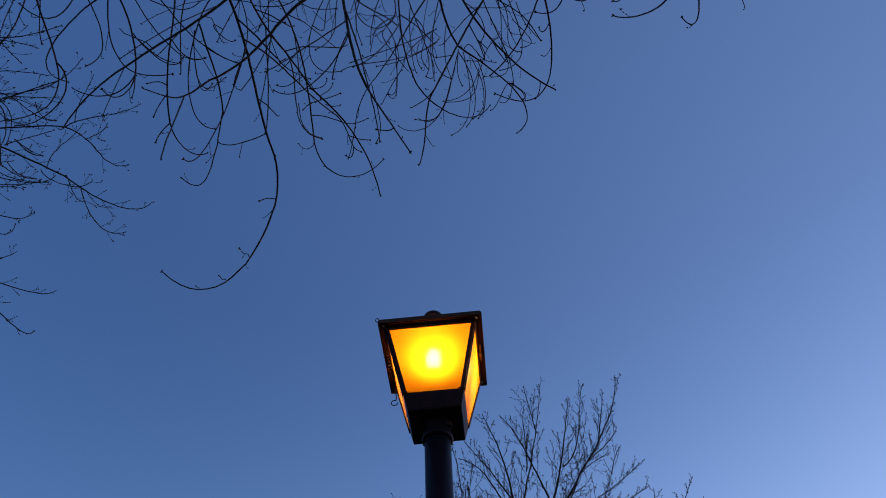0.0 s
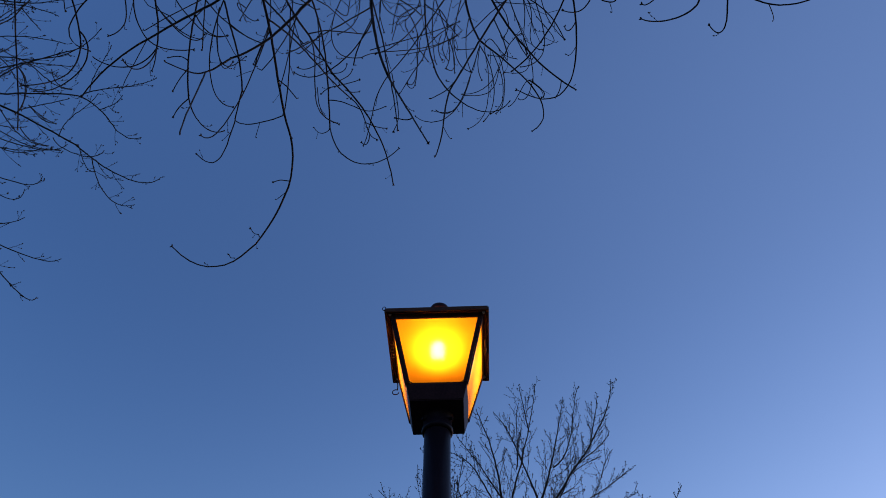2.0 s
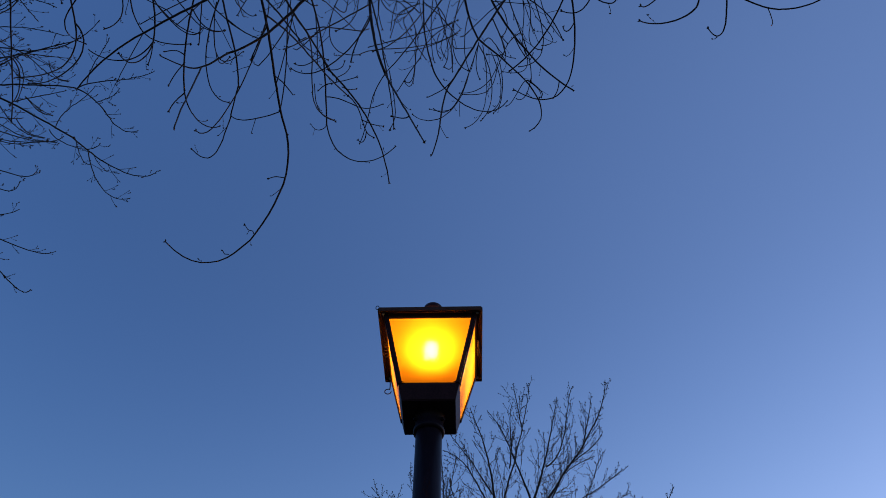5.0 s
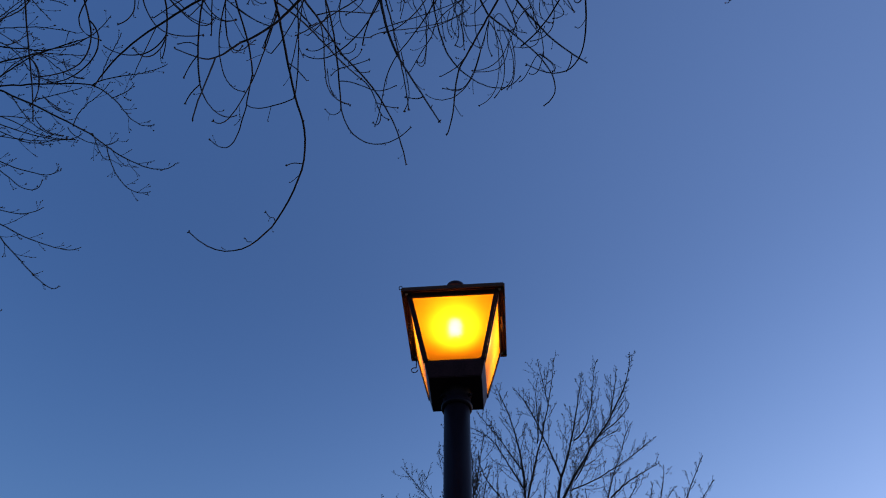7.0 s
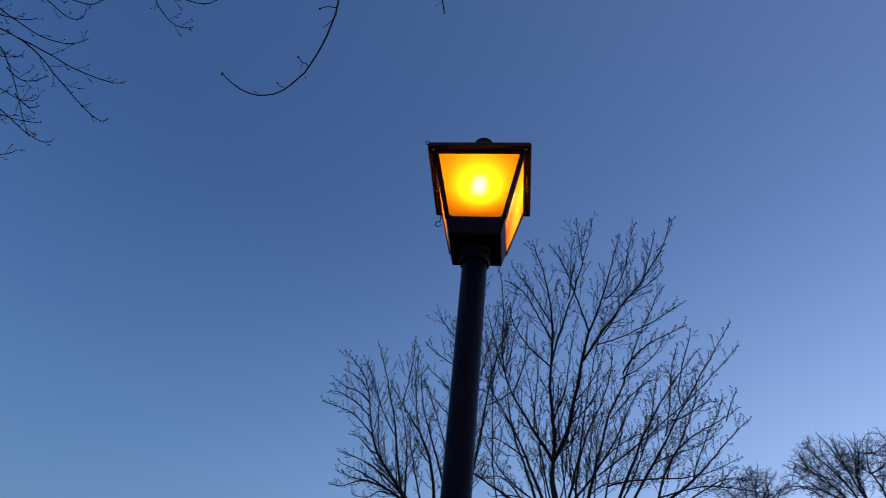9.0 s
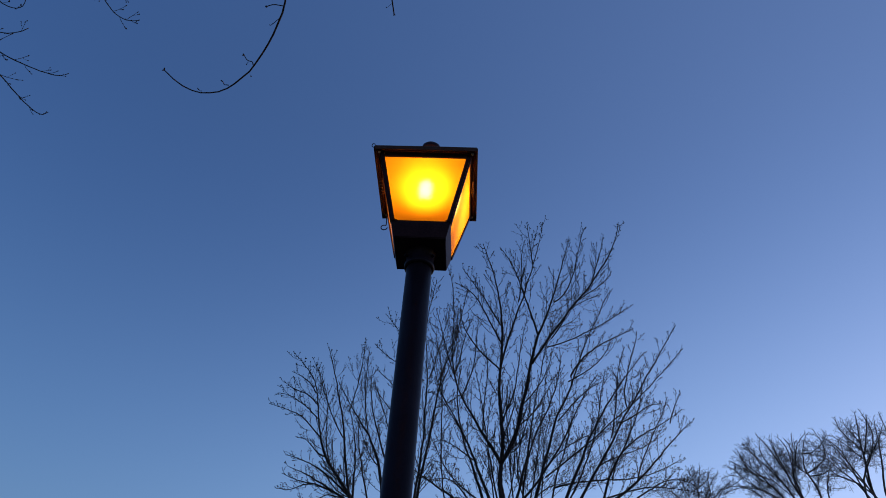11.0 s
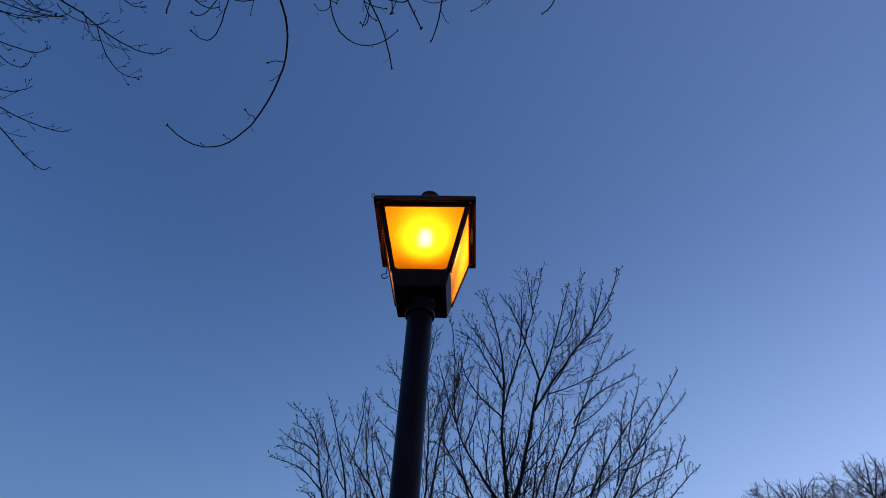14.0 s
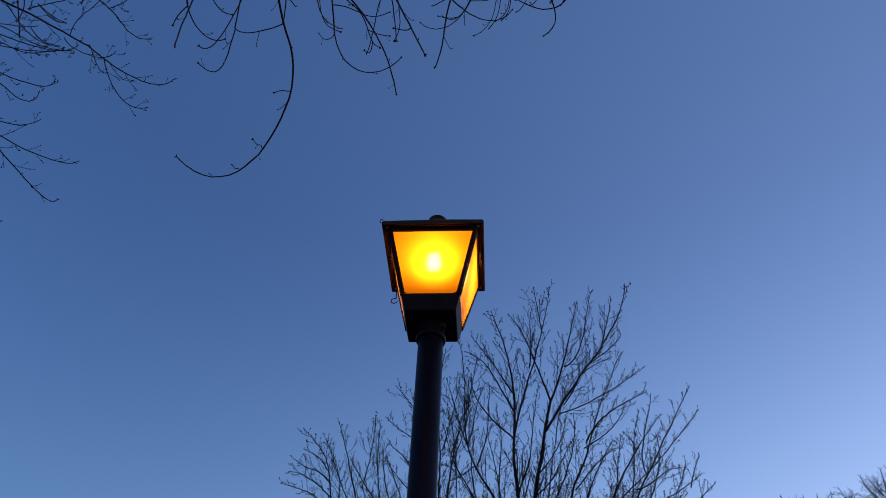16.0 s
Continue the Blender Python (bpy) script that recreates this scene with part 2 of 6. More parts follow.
def studs(tubes, buds, rng, line, bud, step, thin, start):
    """Short spurs along a line, each with a fat bud at its end, and a bud at the line's tip."""
    s = np.r_[0, np.cumsum(np.linalg.norm(np.diff(line, axis=0), axis=1))]
    at = s[-1] * start + step * rng.random()
    while at < s[-1]:
        i = min(max(int(np.searchsorted(s, at)), 1), len(line) - 1)
        t = unit(line[i] - line[i - 1])
        p = line[i - 1] + t * (at - s[i - 1])
        way = unit(unit(np.cross(t, rng.random(3) - 0.5)) + t * 0.8 + np.array((0, 0, 0.4)))
        reach = bud * (0.5 + 2.2 * rng.random() ** 2)
        tubes.tube(np.stack((p, p + way * reach)), (thin, thin * 0.8), 3)
        buds.bud(p + way * reach * 0.9, way, bud * (0.75 + 0.5 * rng.random()), False)
        at += step * (0.5 + rng.random())
    buds.bud(line[-1], unit(line[-1] - line[-2]), bud, False)


def grow(tree, seed, bark, limbs, sides, every, size, angle, lift, level, bud, curl=0.0, tip_buds=0.0, beads=0.0, start=0.1, hanging=(), step=0.0, kink=0.0):
    """Builds a tree: its trunk and main limbs (each: name, radii, four places), its boughs as parts, links from the limbs to the boughs, twigs and buds."""
    rng = np.random.default_rng(seed)
    mains = []
    for name, ra, rb, *ps in limbs:
        tb = Tubes()
        line = bezier(*ps, 14)
        wob = np.cumsum(rng.normal(0, ra * 0.10, line.shape), axis=0)
        line = line + wob - np.linspace(0, 1, 14)[:, None] * wob[-1]
        flare = np.linspace(ra, rb, 14)
        if name == "trunk":
            flare[:2] *= (1.5, 1.15)
        tb.tube(line, flare, 12)
        placed(name, tb.mesh(name), bark, tree)
        mains.append((line, flare, name))
    twigs, buds = Tubes(), Tubes()
    for cps, r0, r1, held in curves[tree.name]:
        tb = Tubes()
        length = np.linalg.norm(np.diff(cps, axis=0), axis=1).sum()
        n = 22 if sides > 4 else 14
        line = bezier(*cps, n)
        wob = rng.normal(0, 1, line.shape) * min(r0, 0.02) * 0.09
        wob[0] = wob[-1] = 0
        wob += kink * length * np.cumsum(rng.normal(0, 1, line.shape), axis=0) * np.sin(np.linspace(0, math.pi, n))[:, None]
        line = line + wob
        radii = np.linspace(r0, r1, n) * (1 + 0.10 * rng.random(n))
        if held:
            # the unseen stretch back to the nearest main limb
            best = min(((np.linalg.norm(l[k] - line[0]) + (0 if l[k][2] > line[0][2] or lift > 0 else 2), l[k], f[k]) for l, f, nm in mains for k in range(3, len(l))), key=lambda q: q[0])
            back = unit(cps[0] - cps[1])
            gap = np.linalg.norm(best[1] - line[0])
            link = bezier(best[1], best[1] + (line[0] - best[1]) * 0.3 + np.array((0, 0, 0.08 * gap)), cps[0] + back * gap * 0.3, line[0], 10)
            line = np.vstack((link[:-1], line))
            radii = np.r_[np.linspace(min(best[2] * 0.8, r0 * 1.9), r0, 10)[:-1], radii]
        tb.tube(line, radii, sides)
        placed("limb" if r0 > 0.02 else "branch", tb.mesh("limb"), bark, tree)
        seen = line[-n:]
        if r1 > 0.045:
            continue
        if step:
            bristle(twigs, buds, rng, seen, r0, min(r1, 0.02), every, size, angle, lift, level, bud, step, start, 0.32 if bud else 0.95)
            if bud and r1 < 0.012:
                studs(twigs, buds, rng, seen[n // 3:], bud, step, 0.005, 0.0)
            continue
        if hanging and held and hanging[0] < cps[0][0] < hanging[1]:
            sprout(twigs, buds, rng, seen, r0 * 0.6, r1, 0.155, 0.42, 55, -0.7, 0, 4, bud, 1.5, 0.0, 0.65)
        sprout(twigs, buds, rng, seen, r0, r1, every, size, angle, lift, level, max(sides - 2, 3), bud, curl, start)
        if beads:
            for k in range(int(n * 0.3), n):
                for q in range(max(1, int(length / n / beads))):
                    o = unit(np.cross(unit(seen[k] - seen[k - 1]), rng.random(3) - 0.5))
                    if rng.random() < 0.7:
                        buds.bud(seen[k - 1] + (seen[k] - seen[k - 1]) * rng.random(), unit(o + unit(seen[k] - seen[k - 1]) * 0.8), bud * (0.7 + 0.5 * rng.random()))
        if tip_buds:
            w = unit(seen[-1] - seen[-2])
            for k in range(3):
                buds.bud(seen[-1], unit(w + (rng.random(3) - 0.5) * 1.6), tip_buds)
    tagged(placed("twig_growth", twigs.mesh("twig_growth"), bark, tree), kind="stuff")
    if buds.n:
        tagged(placed("bud_growth", buds.mesh("bud_growth"), BUD, tree), kind="stuff")


# ---- ground ----
bm = bmesh.new()
bmesh.ops.create_grid(bm, x_segments=60, y_segments=60, size=1500)
ground = part("ground", bm, GRASS)
tagged(ground, "flat lawn of short dull winter grass", "ground", kind="structure")

# ---- the street lamp ----
Z = 3.28          # underside of the lantern
R, A, B, H = 0.200, 0.1754, 0.0952, 0.358
P0, P1, W = 0.068, 0.3364, 0.0136


def half(z):
    return B + (A - B) * z / H


lamp = thing("street_lamp", (0, 0, 0), "dark painted post-top street lamp, four tapered amber panes, lit", "street lamp")
bm = bmesh.new()
lathe(bm, [(0.16, 0), (0.16, 0.03), (0.15, 0.045)], 40)
part("footing", bm, CONCRETE, lamp, "round concrete footing")
bm = bmesh.new()
lathe(bm, [(0.105, 0.045), (0.105, 0.06), (0.075, 0.10), (0.060, 0.35), (0.052, 0.40), (0.0465, 0.42), (0.0465, Z - 0.06)], 48)
part("post", bm, PAINT, lamp)
bm = bmesh.new()
lathe(bm, [(0.047, -0.077), (0.0545, -0.074), (0.0562, -0.065), (0.0545, -0.056), (0.0505, -0.052), (0.0505, -0.014), (0.058, -0.004), (0.060, 0.0)], 48, (0, 0, Z))
collar = part("collar", bm, PAINT, lamp, "cast collar with set screws")
for k in range(3):
    a = radians(-150 + 120 * k)
    bm = bmesh.new()
    bmesh.ops.create_cone(bm, cap_ends=True, segments=6, radius1=0.007, radius2=0.006, depth=0.016, matrix=Matrix.Translation((0.054 * math.cos(a), 0.054 * math.sin(a), Z - 0.03)) @ Euler((0, radians(90), a)).to_matrix().to_4x4())
    part("set_screw", bm, PAINT, collar, smooth=False)


def slab(bm, z0, z1, h0, h1, thick):
    """A square tapered sleeve between two heights, open above and below, with wall thickness."""
    rings = []
    for z, h in ((z0, h0), (z1, h1), (z1, h1 - thick), (z0, h0 - thick)):
        rings.append([bm.verts.new((sx * h, sy * h, Z + z)) for sx, sy in ((-1, -1), (1, -1), (1, 1), (-1, 1))])
    for a, b in zip(rings, rings[1:] + rings[:1]):
        for k in range(4):
            bm.faces.new((a[k], a[(k + 1) % 4], b[(k + 1) % 4], b[k]))


bm = bmesh.new()
slab(bm, 0.0, P0, half(0), half(P0), 0.006)
bmesh.ops.bevel(bm, geom=[e for e in bm.edges], offset=0.0015, segments=2, affect="EDGES")
part("lantern_base", bm, SHEET, lamp, "dark sheet-metal skirt below the panes", smooth=False)
bm = bmesh.new()
box(bm, -half(0) + 0.001, half(0) - 0.001, -half(0) + 0.001, half(0) - 0.001, Z - 0.003, Z - 0.0005, 0.001)
part("base_plate", bm, SHEET, lamp, smooth=False)


def bar(bm, a, b, wide, deep, out):
    """A flat bar from a to b; out: the way that its broad face looks."""
    a, b, out = Vector(a), Vector(b), Vector(out).normalized()
    along = (b - a).normalized()
    side = along.cross(out).normalized()
    out = side.cross(along).normalized()
    vs = []
    for p in (a, b):
        vs.append([bm.verts.new(p + side * sx * wide / 2 + out * sy * deep / 2) for sx, sy in ((-1, -1), (1, -1), (1, 1), (-1, 1))])
    for k in range(4):
        bm.faces.new((vs[0][k], vs[0][(k + 1) % 4], vs[1][(k + 1) % 4], vs[1][k]))
    bm.faces.new(vs[0][::-1])
    bm.faces.new(vs[1])
    bmesh.ops.bevel(bm, geom=[e for e in bm.edges if all(v in vs[0] + vs[1] for v in e.verts)], offset=min(wide, deep) * 0.15, segments=2, affect="EDGES")


# four corner bars, each an angle of two flats
for sx, sy in ((-1, -1), (1, -1), (1, 1), (-1, 1)):
    bm = bmesh.new()
    z0, z1 = P0 - 0.004, H
    o = 0.0022
    ins = W * 0.5
    bar(bm, (sx * (half(z0) - ins), sy * (half(z0) + o), Z + z0), (sx * (half(z1) - ins), sy * (half(z1) + o), Z + z1), W, 0.0044, (0, sy, -0.22))
    bar(bm, (sx * (half(z0) + o), sy * (half(z0) - ins), Z + z0), (sx * (half(z1) + o), sy * (half(z1) - ins), Z + z1), W, 0.0044, (sx, 0, -0.22))
    part("corner_bar", bm, SHEET, lamp, smooth=False)
# top rail above the panes on each side
for k in range(4):
    bm = bmesh.new()
    h = half(P1 + 0.012)
    bar(bm, (-h + W, -h - 0.001, Z + P1 + 0.012), (h - W, -h - 0.001, Z + P1 + 0.012), 0.024, 0.005, (0, -1, -0.22))
    bmesh.ops.rotate(bm, verts=bm.verts, cent=(0, 0, 0), matrix=Matrix.Rotation(radians(90 * k), 3, "Z"))
    part("top_rail", bm, RUST, lamp, smooth=False)
# the panes: clear inner face, frosted outer face
for k in range(4):
    bm = bmesh.new()
    rows = []
    for off in (0.0, 0.003):
        rows.append([bm.verts.new((sx * (half(z) - W * 0.35), -half(z) + 0.001 + off, Z + z)) for sx, z in ((-1, P0 - 0.005), (1, P0 - 0.005), (1, P1 + 0.005), (-1, P1 + 0.005))])
    outer = bm.faces.new(rows[0])
    inner = bm.faces.new(rows[1][::-1])
    inner.material_index = 1
    for j in range(4):
        bm.faces.new((rows[0][j], rows[1][j], rows[1][(j + 1) % 4], rows[0][(j + 1) % 4])).material_index = 1
    bmesh.ops.rotate(bm, verts=bm.verts, cent=(0, 0, 0), matrix=Matrix.Rotation(radians(90 * k), 3, "Z"))
    part("pane", bm, (AMBER, CLEAR), lamp, "glowing frosted amber pane", smooth=False)
# rounded lower corners of the openings
for k in range(4):
    for sx in (-1, 1):
        bm = bmesh.new()
        r = 0.011
        turn = Matrix.Rotation(radians(90 * k), 3, "Z")
        rows = []
        for off in (0.0030, 0.0005):
            outline = [(0.0, 0.0)] + [(r - r * math.sin(a), r - r * math.cos(a)) for a in np.linspace(0, math.pi / 2, 7)]
            rows.append([bm.verts.new(turn @ Vector((sx * (half(P0 + q) - W + 0.001 - p), -half(P0 + q) - off, Z + P0 - 0.001 + q))) for p, q in outline])
        bm.faces.new(rows[0])
        bm.faces.new(rows[1][::-1])
        for j in range(len(rows[0])):
            i = (j + 1) % len(rows[0])
            bm.faces.new((rows[0][j], rows[1][j], rows[1][i], rows[0][i]))
        bmesh.ops.recalc_face_normals(bm, faces=bm.faces)
        part("corner_gusset", bm, SHEET, lamp, smooth=False)
# the roof: a rolled rim, a soffit, a hipped pyramid and a domed vent cap
roof_z = Z + H
bm = bmesh.new()
rings = []
for h, z in ((A - 0.006, 0.0), (R - 0.006, -0.001), (R - 0.005, -0.007), (R - 0.001, -0.008), (R, -0.006), (R, 0.012), (R - 0.006, 0.018), (0.075, 0.150), (0.050, 0.165), (0.048, 0.160), (0.073, 0.143), (R - 0.012, 0.012), (A - 0.008, 0.006)):
    rings.append([bm.verts.new((sx * h, sy * h, roof_z + z)) for sx, sy in ((-1, -1), (1, -1), (1, 1), (-1, 1))])
for a, b in zip(rings, rings[1:] + rings[:1]):
    for k in range(4):
        bm.faces.new((a[k], a[(k + 1) % 4], b[(k + 1) % 4], b[k]))
bmesh.ops.bevel(bm, geom=[e for e in bm.edges if abs(e.verts[0].co.z - e.verts[1].co.z) > 0.001], offset=0.004, segments=2, affect="EDGES")
roof = part("roof", bm, RUST, lamp, "rust-brown hipped metal roof with a rolled rim", smooth=False)
bm = bmesh.new()
lathe(bm, [(0.030, 0.155), (0.031, 0.185), (0.034, 0.190), (0.042, 0.196), (0.043, 0.204), (0.039, 0.220), (0.029, 0.231), (0.013, 0.237), (0.003, 0.238)], 40, (0, 0, roof_z))
part("vent_cap", bm, SHEET, roof, "round domed vent cap")
bm = bmesh.new()
lathe(bm, [(0.012, -0.046), (0.019, -0.036), (0.024, -0.014), (0.025, 0.006), (0.022, 0.024), (0.014, 0.037), (0.003, 0.042)], 20, (0, 0, Z + 0.292))
bulb = part("bulb", bm, BULB, lamp, "glowing orange lamp bulb")
bm = bmesh.new()
lathe(bm, [(0.030, 0.004), (0.030, 0.05), (0.020, 0.07), (0.013, 0.246), (0.011, 0.250)], 24, (0, 0, Z))
part("socket", bm, PAINT, lamp)

# a rolled bead under the soffit on each side, inside the rim
for k in range(4):
    tb = Tubes()
    reach = R - 0.013
    turn = np.array(Matrix.Rotation(radians(90 * k), 3, "Z"))
    xs = np.linspace(-reach, reach, 12)
    sag = 0.0012 * np.sin(xs * 41 + k)
    tb.tube(np.stack((xs, np.full(12, -reach), roof_z - 0.003 + sag), 1) @ turn.T, [0.0030] * 12, 8)
    placed("soffit_bead", tb.mesh("soffit_bead"), RUST, roof)
# crumbs of dirt lying along the lower edge of the panes, behind the glass
rng = np.random.default_rng(5)
for k in (0, 1):
    bm = bmesh.new()
    for j in range(9):
        size = 0.0025 + 0.0035 * rng.random()
        at = Vector((rng.normal(0.030, 0.016), -half(P0) + 0.008 + 0.002 * rng.random(), Z + P0 - 0.001 + size * 0.3))
        bmesh.ops.create_icosphere(bm, subdivisions=1, radius=size, matrix=Matrix.Translation(at) @ Euler((rng.random(), rng.random(), rng.random() * 3)).to_matrix().to_4x4() @ Matrix.Diagonal((1.6, 0.7, 0.6 + 0.4 * rng.random(), 1)))
    bmesh.ops.rotate(bm, verts=bm.verts, cent=(0, 0, 0), matrix=Matrix.Rotation(radians(90 * k), 3, "Z"))
    part("dirt", bm, BARK, lamp, "dry dirt crumbs lying behind the pane", smooth=False)

# small fittings on the lamp
bm = bmesh.new()
box(bm, R - 0.020, R - 0.013, -0.045, 0.040, roof_z - 0.018, roof_z - 0.0125, 0.0015)
box(bm, R - 0.022, R - 0.011, -0.006, 0.018, roof_z - 0.023, roof_z - 0.0185, 0.0015)
part("latch", bm, BRASS, roof, "tarnished brass latch plate under the rim", smooth=False)
tb = Tubes()
turns = np.linspace(0, 1, 40)[:, None]
tb.tube(np.hstack((-R + 0.018 + 0.006 * np.sin(turns * 31), -0.045 + 0.09 * turns, roof_z - 0.016 + 0.004 * np.cos(turns * 31))), [0.0022] * 40, 6)
placed("hinge_scroll", tb.mesh("hinge_scroll"), BRASS, roof, "scrolled hinge wire under the rim")
# a ring at the rim's front corner, a wire hook at its back corner
tb = Tubes()
a = np.linspace(0, math.tau * 0.92, 18)
tb.tube(np.stack((-R - 0.002 + 0.006 * np.cos(a), np.full(18, -R + 0.002), roof_z + 0.012 + 0.010 * np.sin(a)), 1), [0.0016] * 18, 6)
placed("rim_ring", tb.mesh("rim_ring"), PAINT, roof, "small wire ring")
tb = Tubes()
hx, hy = -R + 0.021, R - 0.02
tb.tube(bezier((hx, hy, roof_z - 0.010), (hx + 0.002, hy, roof_z - 0.034), (hx + 0.004, hy + 0.002, roof_z - 0.044), (hx + 0.0025, hy, roof_z - 0.0637), 10), [0.0024] * 10, 6)
a = np.linspace(radians(60), radians(360), 18)
tb.tube(np.stack((hx - 0.004 + 0.013 * np.cos(a), np.full(18, hy), roof_z - 0.075 + 0.013 * np.sin(a)), 1), [0.0021] * 18, 6)
placed("hook", tb.mesh("hook"), PAINT, roof, "bent wire hook hanging from the rim")
for sx, sy in ((-1, -1), (1, -1), (1, 1), (-1, 1)):
    bm = bmesh.new()
    bmesh.ops.create_uvsphere(bm, u_segments=10, v_segments=6, radius=0.0062, matrix=Matrix.Translation((sx * (R - 0.020), sy * (R - 0.020), roof_z - 0.003)))
    part("screw", bm, STEEL, roof, "bright screw head")

# ---- the tree overhead: its trunk stands behind the walk, its shoots hang into view ----
near_tree = thing("maple_tree", (2.4, -5.2, 0), "bare tree with long drooping dark shoots and knotted buds", "tree", "bare trees")
bough(near_tree, 0.0040, 0.0026, (-1.724, -1.268, 4.759), (-1.818, -1.156, 4.713), (-1.866, -0.742, 4.599), (-1.901, -0.580, 4.515), held=True)
bough(near_tree, 0.0043, 0.0024, (-1.636, -1.212, 4.911), (-1.637, -0.990, 4.802), (-1.504, -0.681, 4.747), (-1.815, -0.776, 4.535), held=True)
bough(near_tree, 0.0035, 0.0024, (-1.606, -0.919, 4.785), (-1.532, -0.794, 4.798), (-1.715, -0.662, 4.659), (-1.821, -0.707, 4.628))
bough(near_tree, 0.0037, 0.0024, (-1.291, -1.191, 4.843), (-1.410, -1.147, 4.851), (-1.787, -0.945, 4.693), (-1.604, -0.820, 4.802), held=True)
bough(near_tree, 0.0031, 0.0024, (-1.490, -1.165, 4.972), (-1.553, -1.084, 4.919), (-1.631, -1.045, 4.868), (-1.700, -1.170, 4.865), held=True)
bough(near_tree, 0.0027, 0.0024, (-1.753, -1.141, 5.178), (-1.762, -1.067, 5.154), (-1.803, -0.985, 5.109), (-1.802, -0.918, 5.087), held=True)
bough(near_tree, 0.0031, 0.0024, (-1.459, -1.170, 4.988), (-1.423, -1.071, 4.939), (-1.355, -0.899, 4.877), (-1.475, -0.895, 4.778), held=True)
bough(near_tree, 0.0033, 0.0024, (-1.326, -1.173, 4.936), (-1.394, -0.975, 4.899), (-1.431, -0.772, 4.828), (-1.180, -0.742, 4.966), held=True)
bough(near_tree, 0.0045, 0.0037, (-1.337, -1.143, 5.035), (-1.303, -1.015, 5.015), (-1.297, -0.892, 4.977), (-1.334, -0.776, 4.916), held=True)
bough(near_tree, 0.0031, 0.0024, (-1.333, -0.782, 4.919), (-1.337, -0.732, 4.858), (-1.414, -0.682, 4.771), (-1.437, -0.786, 4.755))
bough(near_tree, 0.0031, 0.0025, (-1.334, -0.776, 4.916), (-1.412, -0.691, 4.887), (-1.540, -0.681, 4.857), (-1.633, -0.753, 4.880))
bough(near_tree, 0.0024, 0.0024, (-1.334, -0.776, 4.916), (-1.342, -0.742, 4.899), (-1.348, -0.716, 4.886), (-1.366, -0.687, 4.866))
bough(near_tree, 0.0053, 0.0032, (-0.686, -1.207, 4.515), (-0.980, -1.013, 4.640), (-1.396, -0.905, 4.703), (-1.656, -0.642, 4.698), held=True)
bough(near_tree, 0.0031, 0.0024, (-1.426, -1.034, 5.415), (-1.378, -0.938, 5.353), (-1.230, -0.658, 5.198), (-1.082, -0.712, 5.216), held=True)
bough(near_tree, 0.0027, 0.0023, (-1.307, -0.952, 4.991), (-1.287, -0.894, 4.981), (-1.178, -0.724, 4.962), (-1.123, -0.797, 5.009))
bough(near_tree, 0.0028, 0.0023, (-1.119, -1.161, 4.905), (-1.004, -1.025, 4.821), (-0.958, -0.936, 4.760), (-0.771, -0.864, 4.703), held=True)
bough(near_tree, 0.0037, 0.0035, (-0.996, -1.169, 4.841), (-1.037, -0.989, 4.777), (-1.111, -0.853, 4.699), (-1.120, -0.672, 4.614), held=True)
bough(near_tree, 0.0031, 0.0022, (-1.120, -0.672, 4.614), (-1.137, -0.593, 4.608), (-1.096, -0.454, 4.601), (-1.021, -0.453, 4.663))
bough(near_tree, 0.0025, 0.0021, (-1.106, -0.776, 4.665), (-1.136, -0.751, 4.642), (-1.158, -0.730, 4.625), (-1.179, -0.699, 4.601))
bough(near_tree, 0.0027, 0.0023, (-1.121, -0.653, 4.613), (-1.152, -0.636, 4.588), (-1.169, -0.627, 4.575), (-1.189, -0.597, 4.549))
bough(near_tree, 0.0032, 0.0024, (-1.004, -1.108, 5.040), (-1.075, -1.012, 4.989), (-1.083, -0.884, 4.945), (-1.107, -0.772, 4.892), held=True)
bough(near_tree, 0.0073, 0.0040, (-0.325, -1.159, 4.684), (-0.523, -1.109, 4.602), (-0.609, -0.950, 4.495), (-0.806, -0.930, 4.382), held=True)
bough(near_tree, 0.0040, 0.0020, (-0.806, -0.930, 4.382), (-0.914, -0.907, 4.277), (-0.907, -0.890, 4.282), (-1.012, -0.990, 4.213))
bough(near_tree, 0.0032, 0.0024, (-0.898, -0.911, 4.293), (-0.885, -0.901, 4.121), (-0.878, -0.910, 3.948), (-0.847, -0.916, 3.777))
bough(near_tree, 0.0029, 0.0023, (-0.810, -1.154, 4.788), (-0.957, -1.057, 4.759), (-1.107, -0.633, 4.587), (-0.944, -0.587, 4.641), held=True)
bough(near_tree, 0.0023, 0.0022, (-0.930, -1.017, 4.738), (-0.975, -0.956, 4.795), (-1.065, -0.617, 4.791), (-0.982, -0.694, 4.905))
bough(near_tree, 0.0040, 0.0035, (-0.905, -1.041, 4.748), (-0.900, -0.910, 4.737), (-0.882, -0.774, 4.719), (-0.895, -0.647, 4.686))
bough(near_tree, 0.0032, 0.0022, (-0.895, -0.647, 4.686), (-0.938, -0.571, 4.673), (-1.015, -0.228, 4.517), (-1.142, -0.379, 4.576))
bough(near_tree, 0.0027, 0.0020, (-0.687, -0.981, 4.594), (-0.707, -0.923, 4.546), (-0.866, -0.599, 4.183), (-0.934, -0.694, 4.167))
bough(near_tree, 0.0058, 0.0048, (-0.715, -1.210, 4.616), (-0.668, -0.968, 4.608), (-0.707, -0.736, 4.543), (-0.656, -0.506, 4.480), held=True)
bough(near_tree, 0.0048, 0.0024, (-0.656, -0.506, 4.480), (-0.613, -0.237, 4.370), (-0.941, 0.107, 4.005), (-1.175, -0.183, 4.114))
